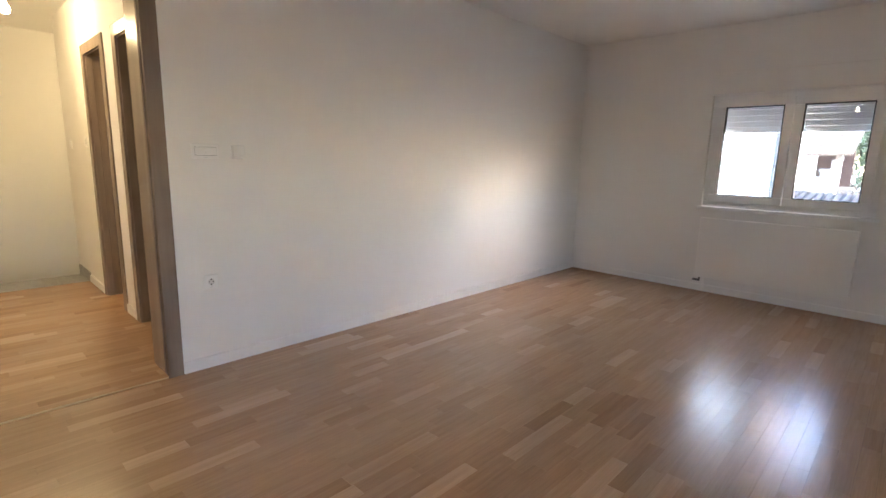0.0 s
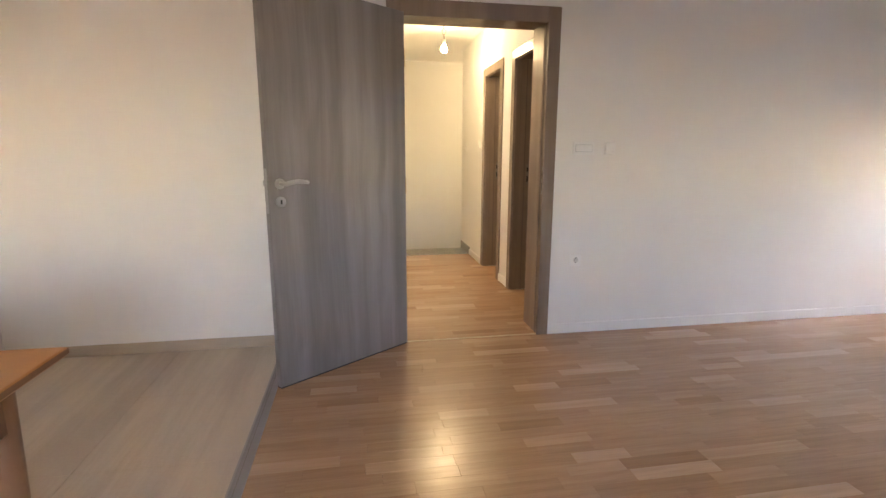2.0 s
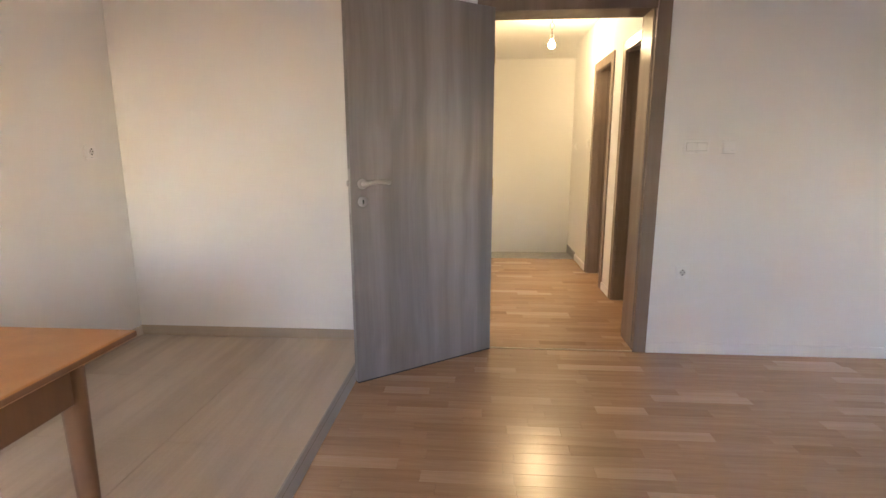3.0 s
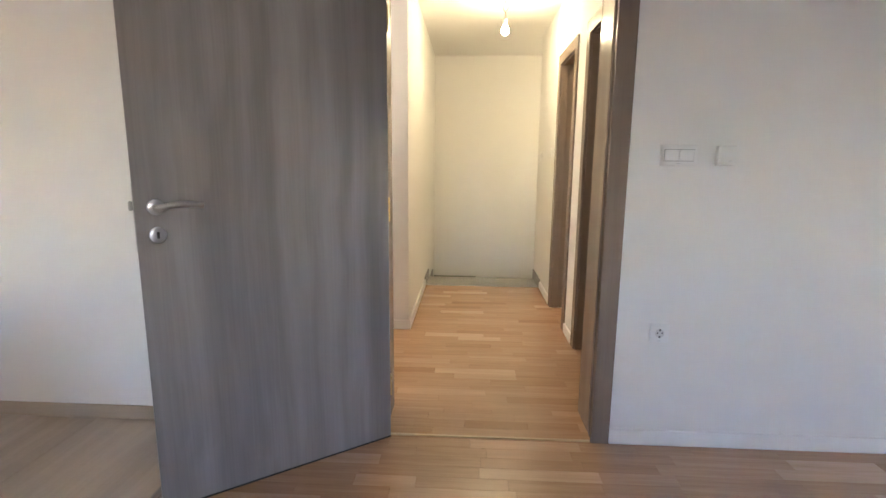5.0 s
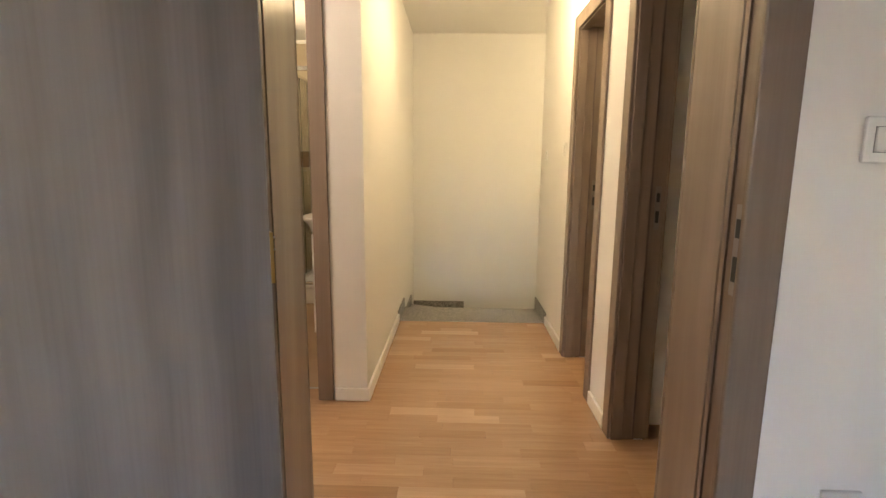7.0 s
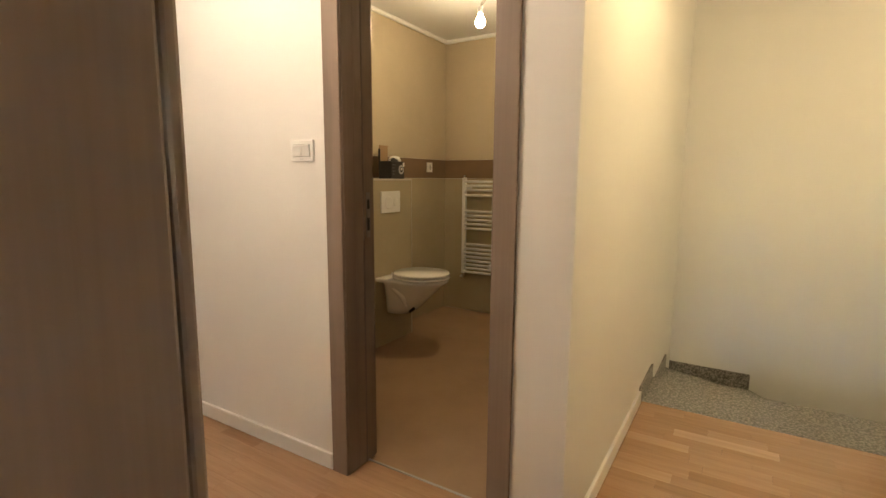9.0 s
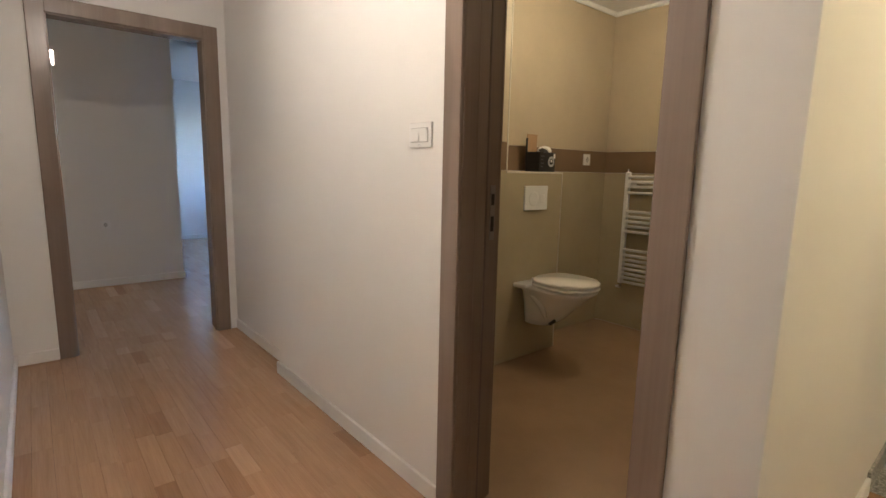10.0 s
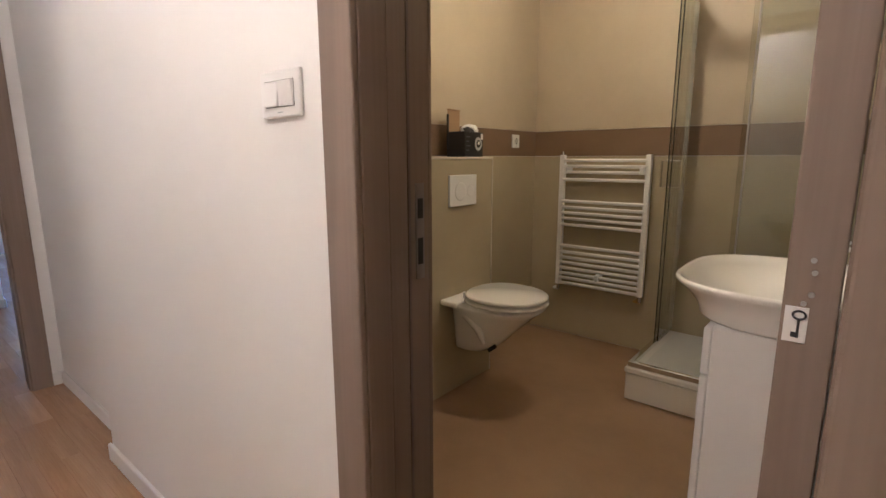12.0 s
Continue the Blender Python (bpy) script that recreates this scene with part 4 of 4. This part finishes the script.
def basin(m, label):
    root = thing("washbasin", label, "washbasin", m)
    def ring(z, k, sh=0.0, depth=1.0):
        out = []
        for j in range(44):
            a = j * math.tau / 44
            c, s = math.cos(a), math.sin(a)
            x = -0.243 + sh + (0.243 * depth) * k * (math.copysign(abs(c) ** (0.35 if c > 0 else 0.9), c))
            out.append((x, 0.292 * k * math.copysign(abs(s) ** 0.6, s), z))
        return out
    part("bowl", loft([ring(0.766, 0.855, 0.035), ring(0.774, 0.87, 0.031), ring(0.80, 0.885, 0.028), ring(0.828, 0.925, 0.018), ring(0.848, 0.975, 0.006), ring(0.860, 1.0), ring(0.867, 0.998), ring(0.870, 0.975), ring(0.866, 0.93, -0.003), ring(0.845, 0.86, -0.008), ring(0.81, 0.72, -0.01), ring(0.782, 0.45, 0.0), ring(0.775, 0.08, 0.0)]), CERAMIC, root, "white ceramic bowl", 55)
    part("drain", disc("z", (-0.235, 0, 0.776), 0.022, 0.003, 20), CHROME, root)
    tap = part("tap", tube([(-0.05, 0, 0.866), (-0.05, 0, 0.95), (-0.075, 0, 0.97), (-0.16, 0, 0.955)], [0.022, 0.02, 0.016, 0.013], 14), CHROME, root, "chrome mixer tap", 50)
    part("tap_lever", tube([(-0.05, 0, 0.965), (-0.05, 0, 0.985), (-0.10, 0, 1.01)], 0.008, 10), CHROME, tap)
    return root


basin(pose(BXR - 0.012, 2.49, 0), "white ceramic washbasin on the cabinet")

# shower
SX, SY = -2.085, 3.25
sh = thing("shower_cabin", "corner shower with white tray, chrome rails and greenish glass", "shower", pose(0, 0, 0))
part("tray_skirt", boxes((SX, BXR - 0.014, SY, BYB - 0.014, 0.0, 0.135), bevel=0.006, segments=2), CERAMIC, sh, "white tray apron")
part("tray", boxes((SX - 0.006, BXR - 0.014, SY - 0.006, BYB - 0.014, 0.139, 0.168), bevel=0.008, segments=3), CERAMIC, sh, "white shower tray")
part("tray_floor", boxes((SX + 0.06, BXR - 0.06, SY + 0.06, BYB - 0.06, 0.168, 0.1695)), plain("grey tray floor", (0.50, 0.51, 0.50), 0.35), sh)
part("bottom_rail", boxes((SX + 0.006, BXR - 0.015, SY + 0.006, SY + 0.03, 0.168, 0.195), (SX + 0.006, SX + 0.03, SY + 0.03, BYB - 0.015, 0.168, 0.195), bevel=0.003), CHROME, sh, "chrome bottom rail")
part("top_rail", boxes((SX + 0.006, BXR - 0.015, SY + 0.006, SY + 0.03, 1.985, 2.02), (SX + 0.006, SX + 0.03, SY + 0.03, BYB - 0.015, 1.985, 2.02), bevel=0.003), CHROME, sh, "chrome top rail")
part("wall_profile", boxes((SX + 0.004, SX + 0.032, BYB - 0.045, BYB - 0.013, 0.195, 1.985), bevel=0.002), CHROME, sh)
part("wall_profile", boxes((BXR - 0.045, BXR - 0.013, SY + 0.004, SY + 0.032, 0.195, 1.985), bevel=0.002), CHROME, sh)
part("door_profile", boxes((-1.678, -1.672, SY + 0.010, SY + 0.024, 0.195, 1.985), bevel=0.001), STEEL, sh)
for b in ((SX + 0.014, SX + 0.020, 3.64, BYB - 0.04, 0.195, 1.985), (SX + 0.036, SX + 0.042, 3.62, BYB - 0.06, 0.195, 1.985), (-1.668, BXR - 0.045, SY + 0.014, SY + 0.020, 0.195, 1.985), (-1.70, BXR - 0.12, SY + 0.036, SY + 0.042, 0.195, 1.985)):
    part("glass_panel", boxes(b), SHOWER_GLASS, sh, "greenish shower glass")
for x in (SX + 0.0, SX + 0.055):
    part("handle", tube([(SX + 0.02, 3.66, 1.03), (x - 0.02 if x == SX else x + 0.02, 3.66, 1.03), (x - 0.02 if x == SX else x + 0.02, 3.66, 1.165), (SX + 0.02, 3.66, 1.165)], 0.006, 8), CHROME, sh, "chrome shower handle")
rail = thing("shower_rail", "chrome riser rail with hand shower", "shower", pose(BXR - 0.012, 3.6, 0))
part("bar", tube([(-0.05, 0, 1.0), (-0.05, 0, 1.75)], 0.010, 10), CHROME, rail)
part("hand_shower", tube([(-0.07, 0, 1.55), (-0.12, 0, 1.72), (-0.17, 0, 1.73)], [0.012, 0.014, 0.045], 14), CHROME, rail)
for z in (1.0, 1.72):
    part("bracket", boxes((-0.06, 0, -0.012, 0.012, z, z + 0.03), bevel=0.003), CHROME, rail)

# ---- small toilet room ----
structure("cistern_wall_toilet", boxes((0.46, 1.588, 2.66, 2.838, 0, 1.175)), BATH_LOWER, "tiled boxed-in cistern wall of the toilet room", "wall")
structure("ledge_toilet", boxes((0.455, 1.588, 2.656, 2.838, 1.175, 1.187), (0.454, 0.462, 2.656, 2.664, 0, 1.175), bevel=0.002), TRIM_WHITE, "white-edged tiled ledge of the toilet room", "ledge")
fp = thing("flush_plate", "white square flush plate in the toilet room", "flush plate", pose(0.625, 2.66, 1.025, 0, 0, -90))
part("plate", boxes((0, 0.012, -0.108, 0.108, -0.075, 0.075), bevel=0.004, segments=2), PLASTIC, fp)
part("button", disc("x", (0.012, 0, 0), 0.045, 0.003, 28), PLASTIC, fp, smooth=35)
toilet(pose(0.625, 2.66, 0.01, 0, 0, -90), "white wall-hung ceramic toilet in the toilet room")
towel_radiator(pose(WX, 2.30, 0, 0, 0, 90), "white ladder towel radiator beside the toilet door", 0.45, 0.352, 1.200)

# ---- outside the window ----
FACADE = wall_paint("white neighbouring render", (0.80, 0.79, 0.76))
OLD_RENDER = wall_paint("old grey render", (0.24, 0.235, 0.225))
ROOF = plain("weathered clay roof tiles", (0.22, 0.12, 0.08), 0.85, vary=0.2)
ground = structure("ground", boxes((-300, 400, -300, 300, -3.4, -3.2)), plain("dusty ground", (0.24, 0.23, 0.19), 0.95, vary=0.15), "dusty yard ground reaching to the horizon", "ground")
house = thing("house", "white rendered neighbouring house in bright light", "house", pose(10.2, 3.6, -3.2))
part("wall", boxes((0, 7, -4.55, 6, 0, 8.6)), FACADE, house)
part("roof", slab_poly([(-0.4, -5.0), (7.4, -5.0), (7.4, 6.4), (-0.4, 6.4)], 8.6, 8.8), ROOF, house)
part("gutter_pipe", tube([(-0.06, -4.46, 0), (-0.06, -4.46, 8.6)], 0.04, 10), plain("dark gutter pipe", (0.07, 0.065, 0.06), 0.6), house)
shed = thing("shed", "old open-fronted shed with pale tiled roof", "shed", pose(13.0, -1.45, -3.2))
part("back_wall", boxes((1.5, 1.6, -0.2, 1.4, 0, 5.2)), plain("brown shed timber", (0.05, 0.03, 0.025), 0.9), shed)
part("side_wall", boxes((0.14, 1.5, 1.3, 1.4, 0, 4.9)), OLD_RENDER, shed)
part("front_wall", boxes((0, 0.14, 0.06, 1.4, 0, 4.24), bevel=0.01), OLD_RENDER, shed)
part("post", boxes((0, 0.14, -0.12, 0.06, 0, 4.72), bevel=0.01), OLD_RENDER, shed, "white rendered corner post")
rt = boxes(*[(0.2 * i, 0.2 * i + 0.23, -0.3 + 0.17 * j, -0.3 + 0.17 * j + 0.163, 0.014 * (i % 2), 0.05 + 0.014 * (i % 2)) for i in range(10) for j in range(11)])
bmesh.ops.transform(rt, matrix=pose(-0.25, 0, 4.70, 0, -18, 0), verts=rt.verts[:])
part("roof", rt, plain("sun-bleached roof tiles", (0.13, 0.105, 0.085), 0.85, vary=0.2), shed)
for y in (-0.02, 0.55, 1.15):
    part("rafter", boxes((-0.1, 1.5, y, y + 0.08, 4.62, 4.70)), plain("shed rafter", (0.05, 0.035, 0.03), 0.9), shed)
chim = thing("chimney", "square white rendered chimney in the yard", "chimney", pose(10.5, -1.66, -3.2))
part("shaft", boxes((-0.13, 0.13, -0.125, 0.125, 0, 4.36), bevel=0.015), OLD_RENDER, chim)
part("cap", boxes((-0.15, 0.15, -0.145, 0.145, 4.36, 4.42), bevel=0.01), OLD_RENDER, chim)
yard = thing("yard_wall", "low uneven rubble wall behind the sheet roof", "wall", pose(10.9, -3.2, -3.2))
rnd_yard = random.Random(5)
for k in range(9):
    part("stone", boxes((rnd_yard.uniform(-0.05, 0.0), 0.3, 0.3 * k, 0.3 * k + 0.285, 0, rnd_yard.uniform(3.95, 4.16)), bevel=0.03, segments=2), plain("pale rubble", (0.16, 0.14, 0.115), 0.9, vary=0.2), yard)
low = thing("lean_to_roof", "dark corrugated sheet roof of a lean-to", "roof", pose(5.8, -3.4, -3.2))
bm = bmesh.new()
rows = []
for i in range(150):
    y = i * 0.0125
    rows.append([bm.verts.new((x, y, 3.84 + 0.115 * x + 0.016 * math.sin(i * math.tau / 8))) for x in (0.0, 2.2)])
for a, b in zip(rows, rows[1:]):
    bm.faces.new((a[0], b[0], b[1], a[1]))
bmesh.ops.solidify(bm, geom=bm.faces[:], thickness=0.012)
part("sheet", bm, plain("dark corrugated sheet", (0.030, 0.032, 0.036), 0.8, vary=0.15), low)
part("wall", boxes((0.1, 2.1, 0.05, 1.8, 0, 3.80)), FACADE, low)


def tree(x, y, height, spread, seed):
    rnd = random.Random(seed)
    root = thing("tree", "leafy green tree beyond the neighbouring roofs", "tree", pose(x, y, -3.2), "trees behind the roofs")
    bm = tube([(0, 0, 0), (0.1, 0.05, height * 0.35), (0.0, 0.1, height * 0.7)], [0.22, 0.16, 0.07], 9)
    for k in range(9):
        a, z = rnd.uniform(0, math.tau), height * rnd.uniform(0.35, 0.65)
        r = spread * rnd.uniform(0.5, 0.85)
        tube([(0.05, 0.05, z), (r * 0.5 * math.cos(a), r * 0.5 * math.sin(a), z + height * 0.1), (r * math.cos(a), r * math.sin(a), z + height * 0.22)], [0.07, 0.045, 0.015], 6, bm)
    part("trunk", bm, plain("grey bark", (0.10, 0.075, 0.055), 0.9), root)
    verts, faces = [], []
    for _ in range(2600):
        a, u = rnd.uniform(0, math.tau), rnd.uniform(-1, 1)
        r = spread * rnd.uniform(0.45, 1.0) * (0.8 + 0.25 * math.sin(3 * a + seed))
        q = math.sqrt(1 - u * u)
        c = Vector((r * q * math.cos(a), r * q * math.sin(a), height * 0.68 + r * 0.75 * u))
        m = Euler((rnd.uniform(0, 6), rnd.uniform(0, 6), rnd.uniform(0, 6))).to_matrix()
        n = len(verts)
        s = rnd.uniform(0.06, 0.13)
        verts += [c + m @ Vector(p) * s for p in ((-1, 0, 0), (0, -0.6, 0.1), (1, 0, 0), (0, 0.6, 0.1))]
        faces.append((n, n + 1, n + 2, n + 3))
    me = bpy.data.meshes.new("crown")
    me.from_pydata(verts, [], faces)
    me.materials.append(plain("green leaves", (0.055, 0.09, 0.04), 0.6, vary=0.3, coarse=1.5))
    ob = new("crown", me)
    ob.parent = root


tree(18.0, -2.9, 7.5, 2.4, 3)
tree(22.0, -6.5, 8.5, 2.8, 8)
tree(20.5, -0.8, 8.0, 2.2, 12)

# ---- floor pieces ----
LENGTHS = (0.24, 0.30, 0.36, 0.42, 0.48)
STRIP = 0.0695
shared = {}


def strip_mesh(length):
    key = round(length, 3)
    if key not in shared:
        bm = boxes((0, length - 0.0006, 0, STRIP - 0.0006, -0.009, 0.0))
        me = bpy.data.meshes.new("strip")
        bm.to_mesh(me)
        bm.free()
        me.materials.append(STRIP_PART)
        shared[key] = me
    return shared[key]


def lay(floor, x0, x1, y0, y1, near, seed):
    """Oak strips along x over a rectangle; those whose middle lies in near are pieces of their own, the rest one mesh."""
    rnd = random.Random(seed)
    verts, faces = [], []
    count = 0
    rows = math.ceil((y1 - y0) / STRIP - 1e-6)
    for r in range(rows):
        ya = y0 + r * STRIP
        yb = min(ya + STRIP, y1)
        x = x0 - rnd.uniform(0.02, 0.22)
        while x < x1:
            length = rnd.choice(LENGTHS)
            a, b = max(x, x0), min(x + length, x1)
            x += length
            if b - a < 0.004:
                continue
            mx, my = (a + b) / 2, (ya + yb) / 2
            if near and near[0] < mx < near[1] and near[2] < my < near[3] and yb - ya > STRIP - 0.001 and count < 290:
                ob = new("strip", strip_mesh(b - a))
                ob.location = (a, ya, 0)
                ob.parent = floor
                count += 1
            else:
                n = len(verts)
                c, d = b - 0.0006, yb - 0.0006
                verts += [(a, ya, -0.009), (c, ya, -0.009), (c, d, -0.009), (a, d, -0.009), (a, ya, 0), (c, ya, 0), (c, d, 0), (a, d, 0)]
                faces += [(n + 4, n + 5, n + 6, n + 7), (n, n + 1, n + 5, n + 4), (n + 1, n + 2, n + 6, n + 5), (n + 2, n + 3, n + 7, n + 6), (n + 3, n, n + 4, n + 7)]
    me = bpy.data.meshes.new("strips")
    me.from_pydata(verts, [], faces)
    me.materials.append(STRIP_STUFF)
    ob = new("strips", me)
    ob.parent = floor
    tagged(ob, "lacquered oak parquet strips", kind="stuff")


lay(floor_living, -1.712, 4.39, -6.2, -0.004, (-1.72, 0.9, -2.3, -0.004), 1)
lay(floor_hall, -1.004, -0.066, 0.012, NW, None, 5)
lay(floor_hall, R2, HX, NW, 1.4575, (-1.9, HX, NW, 1.5), 2)
lay(floor_hall, LX, HX, 1.4575, 2.80, (LX, HX, 1.4, 2.8), 3)
lay(floor_hall, R2, LX, 1.4575, 1.527, None, 6)
lay(floor_hall, B0, B1, 1.527, BY + 0.122, None, 7)
lay(floor_far, R2 - R2T, R2, D0, D1, None, 8)
lay(floor_far, -9.55, R2 - R2T, -3.0, 3.6, None, 4)

# kitchen floor tiles and tile skirting
tile_mesh = None
for i in range(3):
    for j in range(11):
        x1 = -1.755 - i * 0.6009
        y1 = -0.004 - j * 0.6009
        x0, y0 = max(x1 - 0.6, -3.3), max(y1 - 0.6, -6.2)
        if x1 - x0 < 0.02:
            continue
        full = x1 - x0 > 0.599 and y1 - y0 > 0.599
        if full and tile_mesh:
            ob = new("tile", tile_mesh)
        else:
            bm = boxes((0, x1 - x0, 0, y1 - y0, 0.027, 0.037), bevel=0.0008)
            me = bpy.data.meshes.new("tile")
            bm.to_mesh(me)
            bm.free()
            me.materials.append(KITCHEN_TILE)
            ob = new("tile", me)
            if full:
                tile_mesh = me
        ob.location = (x0, y0, 0)
        ob.parent = floor_kitchen
skirt = structure("baseboard_kitchen", boxes((-3.3, -1.073, -0.003, 0, 0.03, 0.1)), GROUT, "beige tile skirting along the kitchen wall", "baseboard")
for k in range(4):
    a = -3.3 + k * 0.6009
    b = min(a + 0.6, -1.073)
    part("skirting_tile", boxes((a, b, -0.011, -0.003, 0.0 if a > -1.76 else 0.037, 0.103), bevel=0.001), KITCHEN_SKIRT, skirt)
skirt2 = structure("baseboard_kitchen_side", boxes((-3.3, -3.297, -6.2, -0.011, 0.03, 0.1)), GROUT, "beige tile skirting along the kitchen side wall", "baseboard")
for k in range(10):
    a = -0.012 - k * 0.6009
    part("skirting_tile", boxes((-3.297, -3.289, max(a - 0.6, -6.2), a, 0.037, 0.103), bevel=0.001), KITCHEN_SKIRT, skirt2)
